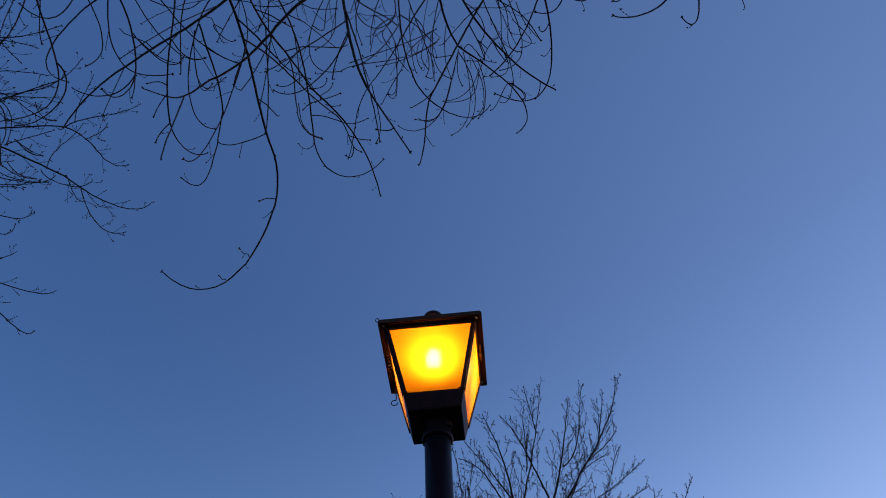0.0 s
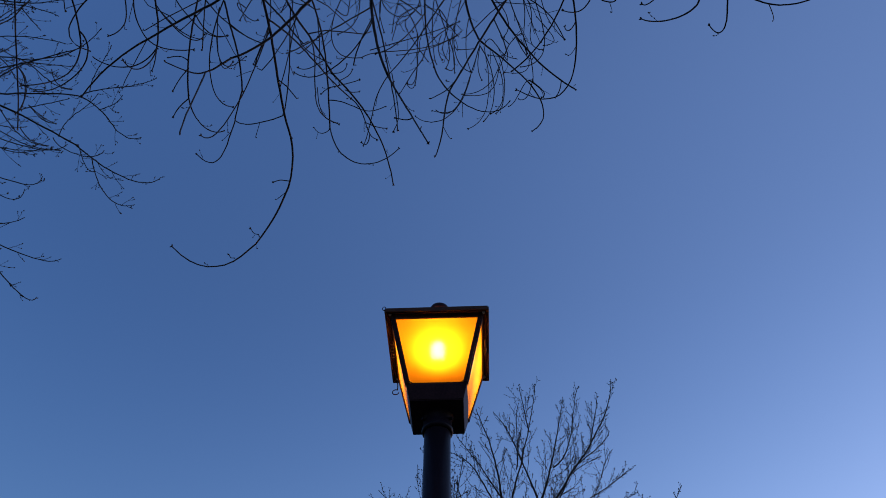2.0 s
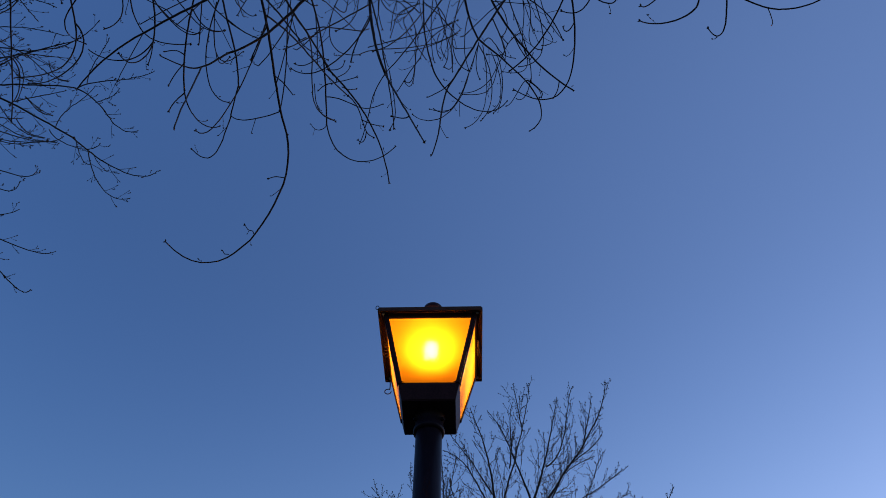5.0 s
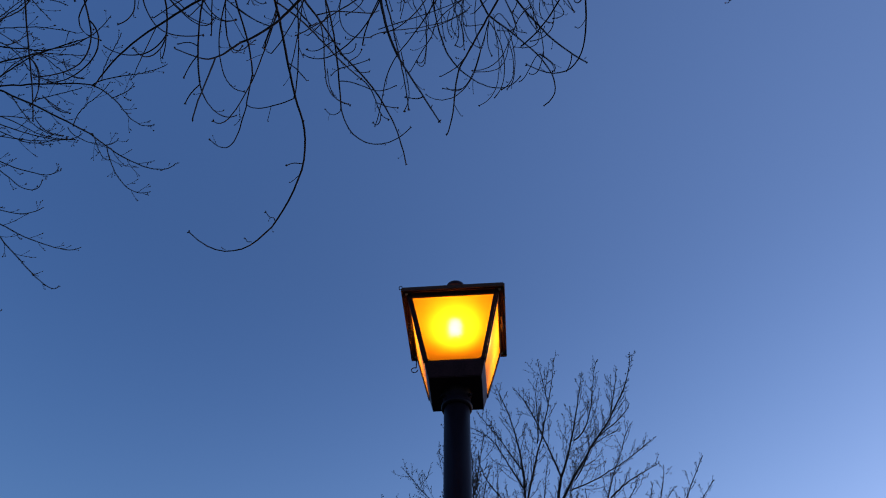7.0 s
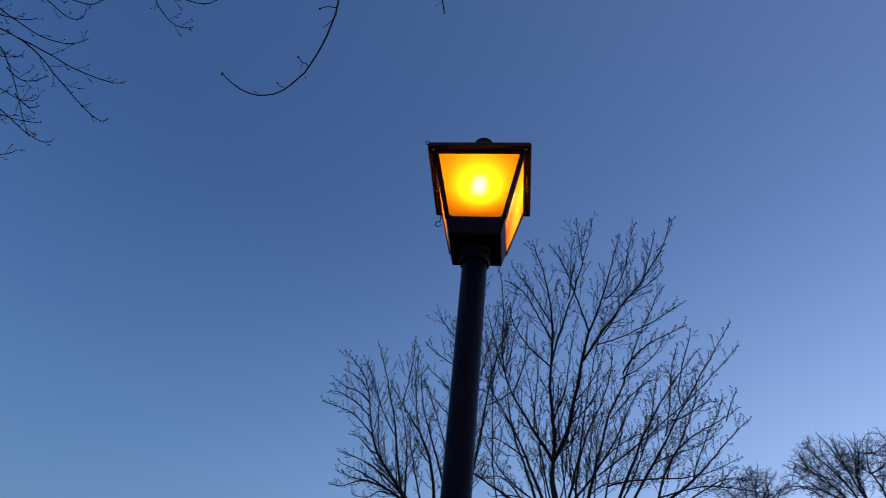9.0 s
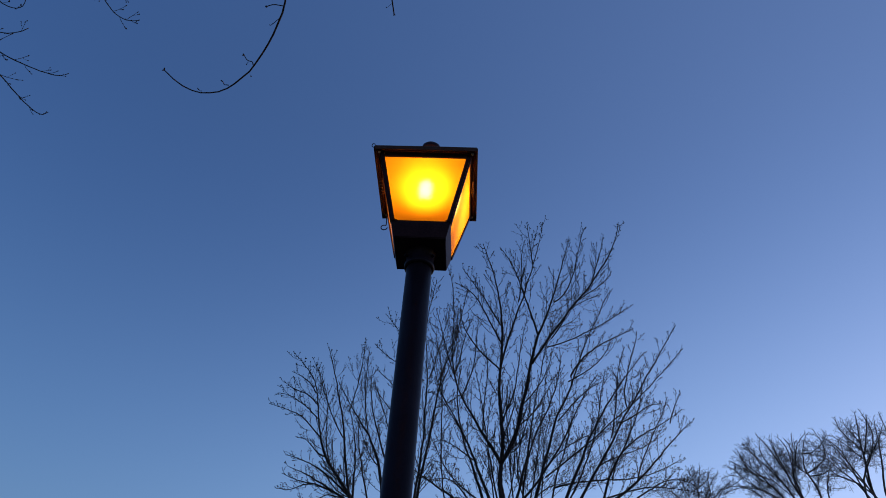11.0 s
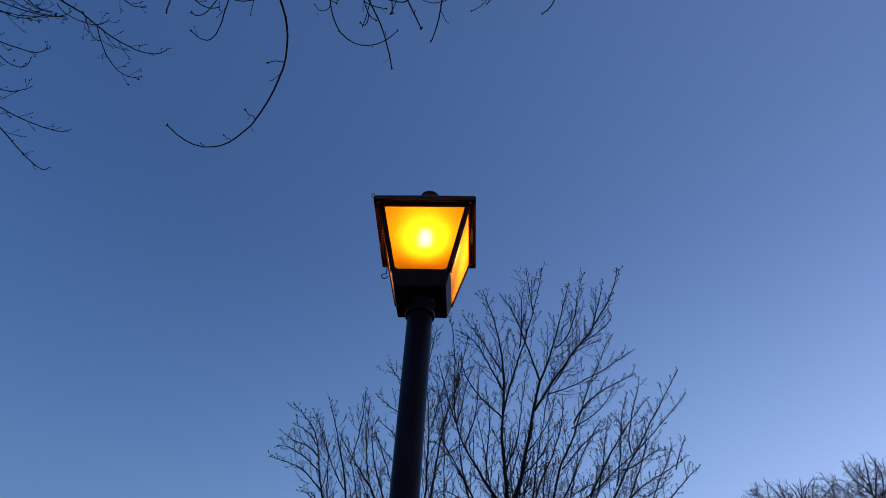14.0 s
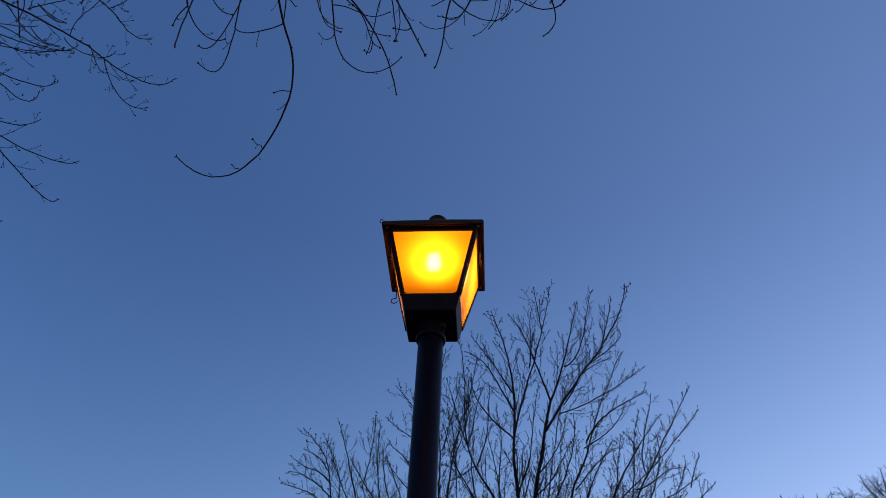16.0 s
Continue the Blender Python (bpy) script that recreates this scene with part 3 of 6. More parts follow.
bough(near_tree, 0.0026, 0.0023, (-0.676, -0.604, 4.507), (-0.729, -0.567, 4.528), (-0.897, -0.503, 4.568), (-0.937, -0.534, 4.617))
bough(near_tree, 0.0022, 0.0020, (-0.677, -0.334, 4.385), (-0.702, -0.347, 4.371), (-0.710, -0.355, 4.369), (-0.734, -0.355, 4.347))
bough(near_tree, 0.0022, 0.0017, (-0.818, -0.139, 4.224), (-0.817, -0.167, 4.234), (-0.834, -0.143, 4.215), (-0.846, -0.188, 4.223))
bough(near_tree, 0.0022, 0.0017, (-0.924, -0.081, 4.149), (-0.943, -0.087, 4.148), (-0.940, -0.080, 4.143), (-0.949, -0.096, 4.155))
bough(near_tree, 0.0028, 0.0026, (-0.609, -1.015, 4.698), (-0.633, -0.872, 4.660), (-0.635, -0.747, 4.621), (-0.685, -0.592, 4.551))
bough(near_tree, 0.0043, 0.0041, (-0.634, -1.197, 4.633), (-0.635, -1.018, 4.692), (-0.545, -0.849, 4.765), (-0.492, -0.670, 4.801), held=True)
bough(near_tree, 0.0041, 0.0032, (-0.492, -0.670, 4.801), (-0.351, -0.461, 4.836), (-0.285, -0.302, 4.826), (-0.248, -0.052, 4.776))
bough(near_tree, 0.0044, 0.0044, (-0.676, -0.990, 5.311), (-0.595, -0.635, 5.446), (-0.619, -0.409, 5.470), (-0.673, -0.031, 5.473), held=True)
bough(near_tree, 0.0040, 0.0022, (-0.673, -0.031, 5.473), (-0.585, 0.018, 5.086), (-0.377, 0.008, 4.970), (-0.200, -0.272, 4.761))
bough(near_tree, 0.0037, 0.0029, (-0.688, -1.005, 4.598), (-0.598, -0.854, 4.747), (-0.545, -0.647, 4.845), (-0.440, -0.468, 4.942))
bough(near_tree, 0.0029, 0.0023, (-0.440, -0.468, 4.942), (-0.355, -0.378, 4.962), (-0.394, -0.260, 4.931), (-0.332, -0.226, 4.949))
bough(near_tree, 0.0031, 0.0029, (-0.555, -0.857, 4.753), (-0.570, -0.622, 5.032), (-0.765, -0.256, 5.226), (-0.630, -0.048, 5.491))
bough(near_tree, 0.0032, 0.0022, (-0.287, -0.925, 4.936), (-0.402, -0.893, 4.842), (-0.526, -0.846, 4.722), (-0.636, -0.845, 4.621))
bough(near_tree, 0.0032, 0.0023, (-0.280, -0.885, 4.885), (-0.328, -0.782, 4.854), (-0.539, -0.602, 4.758), (-0.656, -0.686, 4.772))
bough(near_tree, 0.0024, 0.0024, (-0.384, -0.978, 5.254), (-0.524, -0.841, 5.281), (-0.654, -0.549, 5.201), (-0.412, -0.529, 5.305), held=True)
bough(near_tree, 0.0077, 0.0055, (-0.308, -1.038, 5.071), (-0.279, -0.920, 4.934), (-0.286, -0.805, 4.786), (-0.208, -0.712, 4.643), held=True)
bough(near_tree, 0.0044, 0.0025, (-0.208, -0.712, 4.643), (-0.147, -0.688, 4.439), (-0.073, -0.688, 4.243), (-0.015, -0.699, 4.039))
bough(near_tree, 0.0039, 0.0022, (-0.295, -0.972, 4.994), (-0.223, -0.846, 4.783), (-0.170, -0.708, 4.517), (-0.151, -0.634, 4.277))
bough(near_tree, 0.0027, 0.0023, (-0.249, -0.520, 5.103), (-0.368, -0.383, 5.076), (-0.338, -0.287, 5.053), (-0.414, -0.157, 5.014))
bough(near_tree, 0.0035, 0.0028, (-0.301, -0.968, 5.261), (-0.233, -0.843, 5.277), (-0.165, -0.847, 5.301), (-0.080, -0.746, 5.314), held=True)
bough(near_tree, 0.0037, 0.0035, (-0.028, -1.055, 4.892), (-0.044, -0.904, 4.884), (-0.050, -0.803, 4.874), (-0.007, -0.659, 4.855), held=True)
bough(near_tree, 0.0035, 0.0020, (-0.007, -0.659, 4.855), (0.015, -0.568, 4.755), (0.238, -0.438, 4.598), (0.334, -0.584, 4.597))
bough(near_tree, 0.0037, 0.0024, (0.124, -1.010, 4.987), (-0.008, -0.858, 5.049), (-0.104, -0.671, 5.080), (-0.249, -0.520, 5.103), held=True)
bough(near_tree, 0.0090, 0.0066, (0.155, -0.539, 6.516), (0.167, -0.400, 6.471), (0.177, -0.295, 6.436), (0.255, -0.175, 6.387), held=True)
bough(near_tree, 0.0066, 0.0038, (0.255, -0.175, 6.387), (0.391, -0.026, 6.428), (0.906, 0.334, 6.370), (0.635, 0.523, 6.370))
bough(near_tree, 0.0051, 0.0035, (0.244, -0.970, 5.078), (0.321, -0.790, 4.985), (0.493, -0.622, 4.866), (0.657, -0.555, 4.770), held=True)
bough(near_tree, 0.0051, 0.0041, (0.397, -0.958, 5.066), (0.277, -0.845, 4.934), (0.170, -0.737, 4.787), (0.068, -0.639, 4.629), held=True)
bough(near_tree, 0.0041, 0.0028, (0.068, -0.639, 4.629), (0.031, -0.584, 4.529), (0.040, -0.523, 4.423), (-0.000, -0.479, 4.318))
bough(near_tree, 0.0037, 0.0021, (0.548, -1.157, 4.375), (0.590, -1.008, 4.324), (0.609, -0.664, 4.167), (0.342, -0.802, 4.257), held=True)
bough(near_tree, 0.0035, 0.0029, (0.595, -1.035, 4.753), (0.550, -0.894, 4.750), (0.480, -0.758, 4.741), (0.358, -0.669, 4.746), held=True)
bough(near_tree, 0.0029, 0.0023, (0.353, -1.020, 4.879), (0.475, -0.919, 4.836), (0.504, -0.955, 4.847), (0.592, -0.802, 4.777), held=True)
bough(near_tree, 0.0029, 0.0019, (0.634, -1.153, 4.360), (0.614, -1.094, 4.344), (0.590, -1.062, 4.336), (0.522, -1.080, 4.352), held=True)
bough(near_tree, 0.0027, 0.0023, (0.590, -1.149, 4.366), (0.622, -1.141, 4.359), (0.701, -1.085, 4.325), (0.720, -1.127, 4.335), held=True)
bough(near_tree, 0.0024, 0.0019, (0.852, -1.177, 4.212), (0.832, -1.167, 4.214), (0.806, -1.131, 4.208), (0.787, -1.141, 4.216), held=True)
bough(near_tree, 0.0031, 0.0022, (0.925, -1.232, 4.012), (0.935, -1.159, 4.019), (0.815, -1.103, 4.101), (0.774, -1.113, 4.144), held=True)
bough(near_tree, 0.0032, 0.0023, (1.154, -1.096, 4.388), (1.161, -1.059, 4.373), (1.161, -0.913, 4.317), (1.099, -0.992, 4.369), held=True)
bough(near_tree, 0.0028, 0.0024, (1.095, -1.198, 4.141), (1.179, -1.163, 4.097), (1.261, -1.155, 4.058), (1.345, -1.215, 4.038), held=True)
bough(near_tree, 0.0031, 0.0023, (0.234, -0.440, 5.632), (0.295, -0.397, 5.481), (0.342, -0.267, 5.257), (0.239, -0.235, 5.098))
bough(near_tree, 0.0028, 0.0023, (0.338, -0.381, 5.604), (0.347, -0.432, 5.538), (0.400, -0.263, 5.240), (0.303, -0.269, 5.113))
bough(near_tree, 0.0031, 0.0025, (0.403, -0.691, 5.716), (0.442, -0.544, 5.663), (0.548, -0.400, 5.600), (0.538, -0.255, 5.534), held=True)
bough(near_tree, 0.0031, 0.0024, (0.546, -0.681, 5.702), (0.579, -0.587, 5.591), (0.664, -0.394, 5.444), (0.457, -0.406, 5.389), held=True)
bough(near_tree, 0.0028, 0.0024, (0.484, -0.653, 5.909), (0.636, -0.539, 5.859), (0.460, -0.362, 5.807), (0.612, -0.339, 5.782), held=True)
bough(near_tree, 0.0032, 0.0026, (-0.035, -0.698, 5.934), (-0.016, -0.582, 5.900), (0.112, -0.341, 5.812), (0.030, -0.252, 5.770), held=True)
bough(near_tree, 0.0034, 0.0026, (0.147, -0.588, 6.112), (0.109, -0.492, 6.023), (0.012, -0.260, 5.834), (0.174, -0.226, 5.760), held=True)
bough(near_tree, 0.0029, 0.0025, (-0.165, -0.743, 5.940), (-0.237, -0.657, 5.908), (-0.267, -0.571, 5.877), (-0.284, -0.464, 5.836), held=True)
bough(near_tree, 0.0028, 0.0023, (-0.403, -0.445, 5.613), (-0.291, -0.467, 5.634), (-0.043, -0.503, 5.664), (0.116, -0.567, 5.682))
bough(near_tree, 0.0026, 0.0024, (-0.412, -0.529, 5.305), (-0.342, -0.523, 5.474), (-0.064, -0.376, 5.636), (0.126, -0.442, 5.848))
bough(near_tree, 0.0026, 0.0022, (0.341, -0.315, 5.576), (0.316, -0.235, 5.438), (0.268, -0.226, 5.420), (0.144, -0.270, 5.340))
bough(near_tree, 0.0031, 0.0023, (-0.116, -0.767, 5.846), (-0.041, -0.466, 5.749), (-0.328, -0.710, 5.824), (-0.075, -0.333, 5.691), held=True)
bough(near_tree, 0.0031, 0.0023, (0.003, -0.570, 5.893), (0.125, -0.460, 5.803), (-0.048, -0.426, 5.778), (0.044, -0.333, 5.696))
bough(near_tree, 0.0029, 0.0022, (-0.589, -0.887, 5.616), (-0.646, -0.796, 5.578), (-0.747, -0.825, 5.566), (-0.839, -0.846, 5.551), held=True)
bough(near_tree, 0.0029, 0.0022, (-0.802, -0.919, 5.581), (-0.827, -0.821, 5.546), (-0.829, -0.751, 5.523), (-0.704, -0.742, 5.548), held=True)
bough(near_tree, 0.0033, 0.0022, (-0.883, -0.932, 5.565), (-0.940, -0.854, 5.528), (-1.009, -0.788, 5.487), (-1.065, -0.712, 5.444), held=True)
bough(near_tree, 0.0031, 0.0022, (-0.920, -0.925, 5.553), (-0.859, -0.732, 5.513), (-0.934, -0.631, 5.454), (-1.020, -0.490, 5.373), held=True)
bough(near_tree, 0.0028, 0.0022, (-0.508, -0.812, 5.256), (-0.433, -0.674, 5.346), (-0.497, -0.807, 5.452), (-0.427, -0.836, 5.626))
bough(near_tree, 0.0031, 0.0022, (-0.260, -0.843, 5.648), (-0.318, -0.734, 5.608), (-0.341, -0.699, 5.595), (-0.304, -0.575, 5.553), held=True)
bough(near_tree, 0.0027, 0.0022, (-0.633, -0.383, 5.458), (-0.589, -0.379, 5.453), (-0.537, -0.374, 5.451), (-0.522, -0.425, 5.463))
bough(near_tree, 0.0023, 0.0019, (-0.517, -0.736, 4.785), (-0.556, -0.721, 4.784), (-0.597, -0.687, 4.774), (-0.638, -0.704, 4.784))
bough(near_tree, 0.0027, 0.0022, (-0.552, -0.367, 5.322), (-0.578, -0.393, 5.357), (-0.514, -0.361, 5.386), (-0.494, -0.395, 5.455))
bough(near_tree, 0.0029, 0.0022, (-0.617, -0.361, 5.306), (-0.560, -0.368, 5.321), (-0.501, -0.368, 5.332), (-0.446, -0.384, 5.347))
bough(near_tree, 0.0024, 0.0019, (-0.440, -0.574, 4.812), (-0.417, -0.546, 4.833), (-0.409, -0.545, 4.842), (-0.382, -0.534, 4.870))
bough(near_tree, 0.0027, 0.0022, (-0.603, -0.360, 5.309), (-0.629, -0.355, 5.301), (-0.633, -0.353, 5.300), (-0.652, -0.337, 5.288))
bough(near_tree, 0.0034, 0.0024, (-0.651, -0.209, 5.470), (-0.508, -0.215, 5.446), (-0.474, -0.125, 5.390), (-0.322, -0.196, 5.388))
bough(near_tree, 0.0025, 0.0020, (-0.255, -0.904, 5.274), (-0.317, -0.884, 5.255), (-0.206, -0.688, 5.192), (-0.085, -0.817, 5.233), held=True)
bough(near_tree, 0.0031, 0.0023, (-0.118, -0.533, 5.563), (-0.125, -0.642, 5.603), (-0.092, -0.274, 5.355), (-0.178, -0.343, 5.361))
bough(near_tree, 0.0028, 0.0022, (-0.091, -0.458, 5.417), (-0.139, -0.409, 5.393), (-0.178, -0.354, 5.366), (-0.221, -0.302, 5.338))
bough(near_tree, 0.0026, 0.0021, (0.123, -0.696, 4.717), (0.085, -0.604, 4.742), (0.049, -0.577, 4.757), (-0.027, -0.522, 4.791))
bough(near_tree, 0.0031, 0.0024, (0.233, -0.437, 5.631), (0.194, -0.346, 5.599), (0.125, -0.010, 5.439), (-0.028, -0.111, 5.481))
bough(near_tree, 0.0028, 0.0023, (0.404, -0.443, 5.626), (0.254, -0.591, 5.693), (0.513, -0.340, 5.579), (0.286, -0.390, 5.610))
bough(near_tree, 0.0028, 0.0023, (0.474, -0.501, 5.643), (0.384, -0.452, 5.631), (0.385, -0.389, 5.605), (0.339, -0.312, 5.574))
bough(near_tree, 0.0026, 0.0022, (0.270, -0.914, 5.048), (0.324, -0.874, 5.100), (0.400, -0.746, 5.138), (0.347, -0.668, 5.179))
bough(near_tree, 0.0029, 0.0023, (0.050, -0.422, 5.811), (0.073, -0.404, 5.758), (0.118, -0.259, 5.594), (0.041, -0.324, 5.583))
bough(near_tree, 0.0028, 0.0023, (0.236, -0.453, 5.637), (0.226, -0.391, 5.612), (0.201, -0.322, 5.584), (0.239, -0.265, 5.557))
bough(near_tree, 0.0033, 0.0024, (0.188, -0.318, 6.442), (0.147, -0.282, 6.217), (0.139, -0.244, 5.989), (0.181, -0.229, 5.761))
bough(near_tree, 0.0029, 0.0024, (-0.245, -0.609, 5.891), (-0.180, -0.620, 5.902), (-0.098, -0.382, 5.821), (-0.133, -0.343, 5.801))
bough(near_tree, 0.0029, 0.0024, (-0.019, -0.645, 5.917), (-0.042, -0.581, 5.897), (-0.064, -0.362, 5.815), (-0.029, -0.279, 5.779))
bough(near_tree, 0.0024, 0.0022, (-0.085, -0.817, 5.233), (-0.215, -0.737, 5.357), (-0.198, -0.720, 5.354), (-0.252, -0.568, 5.448))
bough(near_tree, 0.0028, 0.0022, (0.098, -0.564, 5.673), (0.019, -0.544, 5.596), (-0.073, -0.521, 5.516), (-0.091, -0.458, 5.417))
bough(near_tree, 0.0029, 0.0024, (0.498, -0.622, 5.898), (0.532, -0.503, 5.854), (0.477, -0.422, 5.829), (0.520, -0.320, 5.783), held=True)
bough(near_tree, 0.0033, 0.0024, (0.288, -0.144, 6.390), (0.344, -0.313, 6.274), (0.330, -0.201, 6.026), (0.456, -0.292, 5.777))
bough(near_tree, 0.0028, 0.0023, (0.530, -0.253, 5.534), (0.487, -0.285, 5.553), (0.454, -0.145, 5.490), (0.399, -0.124, 5.483))
bough(near_tree, 0.0028, 0.0023, (0.538, -0.271, 5.541), (0.532, -0.238, 5.527), (0.511, -0.138, 5.482), (0.458, -0.159, 5.496))
bough(near_tree, 0.0028, 0.0023, (0.530, -0.255, 5.535), (0.547, -0.241, 5.527), (0.638, -0.191, 5.493), (0.590, -0.171, 5.489))
bough(near_tree, 0.0028, 0.0022, (-0.704, -0.995, 5.306), (-0.711, -0.833, 5.255), (-0.754, -0.850, 5.251), (-0.701, -0.663, 5.194), held=True)
bough(near_tree, 0.0025, 0.0021, (-0.340, -0.943, 5.354), (-0.425, -0.851, 5.315), (-0.339, -0.723, 5.284), (-0.508, -0.688, 5.243), held=True)
bough(near_tree, 0.0027, 0.0022, (-0.649, -0.895, 5.607), (-0.590, -0.781, 5.584), (-0.541, -0.776, 5.591), (-0.420, -0.769, 5.606), held=True)
bough(near_tree, 0.0027, 0.0022, (-1.026, -0.761, 5.472), (-1.131, -0.871, 5.477), (-1.018, -0.671, 5.445), (-0.979, -0.698, 5.465))
bough(near_tree, 0.0027, 0.0022, (-1.142, -0.945, 5.493), (-1.050, -0.920, 5.516), (-0.956, -0.902, 5.538), (-0.865, -0.868, 5.551), held=True)
bough(near_tree, 0.0027, 0.0022, (-1.334, -0.961, 5.430), (-1.211, -0.879, 5.452), (-1.156, -0.857, 5.464), (-1.053, -0.962, 5.526), held=True)
bough(near_tree, 0.0028, 0.0021, (0.184, -0.229, 5.746), (0.121, -0.209, 5.210), (-0.020, -0.189, 5.028), (-0.141, -0.169, 5.300))
bough(near_tree, 0.0027, 0.0021, (-0.237, -0.520, 5.110), (-0.202, -0.500, 4.866), (-0.160, -0.480, 4.694), (-0.201, -0.460, 4.593))
bough(near_tree, 0.0028, 0.0021, (0.283, -0.144, 6.359), (0.310, -0.124, 5.783), (0.283, -0.104, 5.358), (0.155, -0.084, 5.299))
bough(near_tree, 0.0026, 0.0021, (0.308, -0.390, 5.645), (0.375, -0.370, 5.248), (0.341, -0.350, 5.020), (0.273, -0.330, 4.993))
bough(near_tree, 0.0025, 0.0020, (0.341, -0.384, 5.503), (0.305, -0.364, 5.264), (0.220, -0.344, 5.184), (0.126, -0.324, 5.245))
bough(near_tree, 0.0025, 0.0020, (-0.671, -0.031, 5.462), (-0.693, -0.011, 5.409), (-0.739, 0.009, 5.448), (-0.795, 0.029, 5.595))
bough(near_tree, 0.0025, 0.0020, (-0.641, -0.442, 5.142), (-0.602, -0.422, 4.918), (-0.594, -0.402, 4.865), (-0.499, -0.382, 4.833))
bough(near_tree, 0.0026, 0.0020, (-0.147, -0.343, 5.810), (-0.121, -0.323, 5.565), (-0.130, -0.303, 5.273), (-0.191, -0.283, 5.479))
bough(near_tree, 0.0026, 0.0020, (-0.035, -0.901, 4.908), (-0.123, -0.881, 4.590), (-0.173, -0.861, 4.580), (-0.243, -0.841, 4.589))
bough(near_tree, 0.0024, 0.0020, (0.119, -0.442, 5.812), (0.018, -0.422, 5.736), (-0.081, -0.402, 5.663), (-0.249, -0.382, 5.679))
bough(near_tree, 0.0024, 0.0020, (0.017, -0.538, 5.568), (-0.022, -0.518, 5.416), (0.013, -0.498, 5.345), (0.018, -0.478, 5.362))
bough(near_tree, 0.0024, 0.0020, (0.091, -0.564, 5.669), (0.063, -0.544, 5.387), (0.087, -0.524, 5.205), (0.087, -0.504, 5.122))
bough(near_tree, 0.0024, 0.0020, (0.555, -0.597, 5.640), (0.611, -0.577, 5.433), (0.678, -0.557, 5.335), (0.575, -0.537, 5.360))
bough(near_tree, 0.0024, 0.0020, (0.582, -0.681, 5.672), (0.585, -0.661, 5.376), (0.625, -0.641, 5.265), (0.658, -0.621, 5.229))
bough(near_tree, 0.0024, 0.0020, (0.580, -1.019, 4.406), (0.563, -0.999, 4.352), (0.535, -0.979, 4.381), (0.553, -0.959, 4.506))
bough(near_tree, 0.0024, 0.0020, (0.486, -0.393, 5.825), (0.537, -0.373, 5.533), (0.512, -0.353, 5.350), (0.374, -0.333, 5.492))
bough(near_tree, 0.0027, 0.0021, (-1.854, -0.839, 4.617), (-1.822, -0.777, 4.631), (-1.848, -0.674, 4.588), (-1.903, -0.638, 4.555))
bough(near_tree, 0.0027, 0.0021, (-1.103, -0.801, 4.676), (-1.124, -0.817, 4.691), (-1.153, -0.824, 4.699), (-1.194, -0.815, 4.695))
bough(near_tree, 0.0027, 0.0021, (-1.137, -0.706, 5.217), (-1.148, -0.605, 5.192), (-1.151, -0.501, 5.166), (-1.024, -0.577, 5.259))
bough(near_tree, 0.0027, 0.0021, (-0.900, -0.942, 4.738), (-0.865, -0.896, 4.748), (-0.826, -0.856, 4.761), (-0.787, -0.835, 4.779))
bough(near_tree, 0.0027, 0.0021, (-1.051, -0.980, 4.763), (-1.034, -0.904, 4.759), (-0.996, -0.864, 4.773), (-0.951, -0.864, 4.805))
bough(near_tree, 0.0027, 0.0021, (-1.296, -0.926, 4.987), (-1.241, -0.828, 4.992), (-1.202, -0.784, 5.009), (-1.151, -0.765, 5.039))
bough(near_tree, 0.0027, 0.0021, (-0.701, -0.663, 5.194), (-0.674, -0.613, 5.198), (-0.623, -0.574, 5.210), (-0.571, -0.539, 5.224))
bough(near_tree, 0.0027, 0.0021, (-0.085, -0.692, 4.266), (-0.102, -0.673, 4.269), (-0.125, -0.676, 4.282), (-0.154, -0.677, 4.294))
bough(near_tree, 0.0027, 0.0021, (-0.377, -0.326, 4.946), (-0.343, -0.299, 4.955), (-0.310, -0.281, 4.967), (-0.280, -0.270, 4.983))
bough(near_tree, 0.0027, 0.0021, (-0.363, -0.266, 4.943), (-0.371, -0.204, 4.927), (-0.394, -0.192, 4.934), (-0.412, -0.204, 4.956))
bough(near_tree, 0.0027, 0.0021, (0.595, -0.585, 4.807), (0.597, -0.548, 4.806), (0.587, -0.518, 4.809), (0.575, -0.495, 4.816))
bough(near_tree, 0.0027, 0.0021, (0.514, -0.258, 5.538), (0.559, -0.225, 5.537), (0.599, -0.196, 5.539), (0.602, -0.151, 5.537))
bough(near_tree, 0.0027, 0.0021, (0.072, -0.107, 5.482), (0.024, -0.087, 5.491), (-0.020, -0.085, 5.508), (-0.053, -0.088, 5.529))
grow(near_tree, 11, BARK_NEAR, [
    ("trunk", 0.24, 0.15, (2.4, -5.2, 0), (2.5, -5.1, 1.6), (2.2, -5.0, 2.8), (2.1, -4.9, 4.2)),
    ("main_limb", 0.13, 0.02, (2.1, -4.9, 4.1), (1.6, -4.2, 5.8), (0.6, -3.0, 6.5), (-0.3, -1.9, 6.3)),
    ("main_limb", 0.10, 0.02, (2.1, -4.9, 3.9), (1.0, -4.4, 5.4), (-1.0, -3.2, 6.2), (-2.2, -2.0, 5.6)),
    ("main_limb", 0.09, 0.02, (2.1, -4.9, 4.0), (2.2, -4.2, 5.4), (1.7, -3.0, 5.8), (1.1, -1.9, 5.4)),
], 6, 0.26, 0.10, 48, -0.1, 0, 0.008, 0.9, 0.010, hanging=(-0.9, 0.5), kink=0.0014)

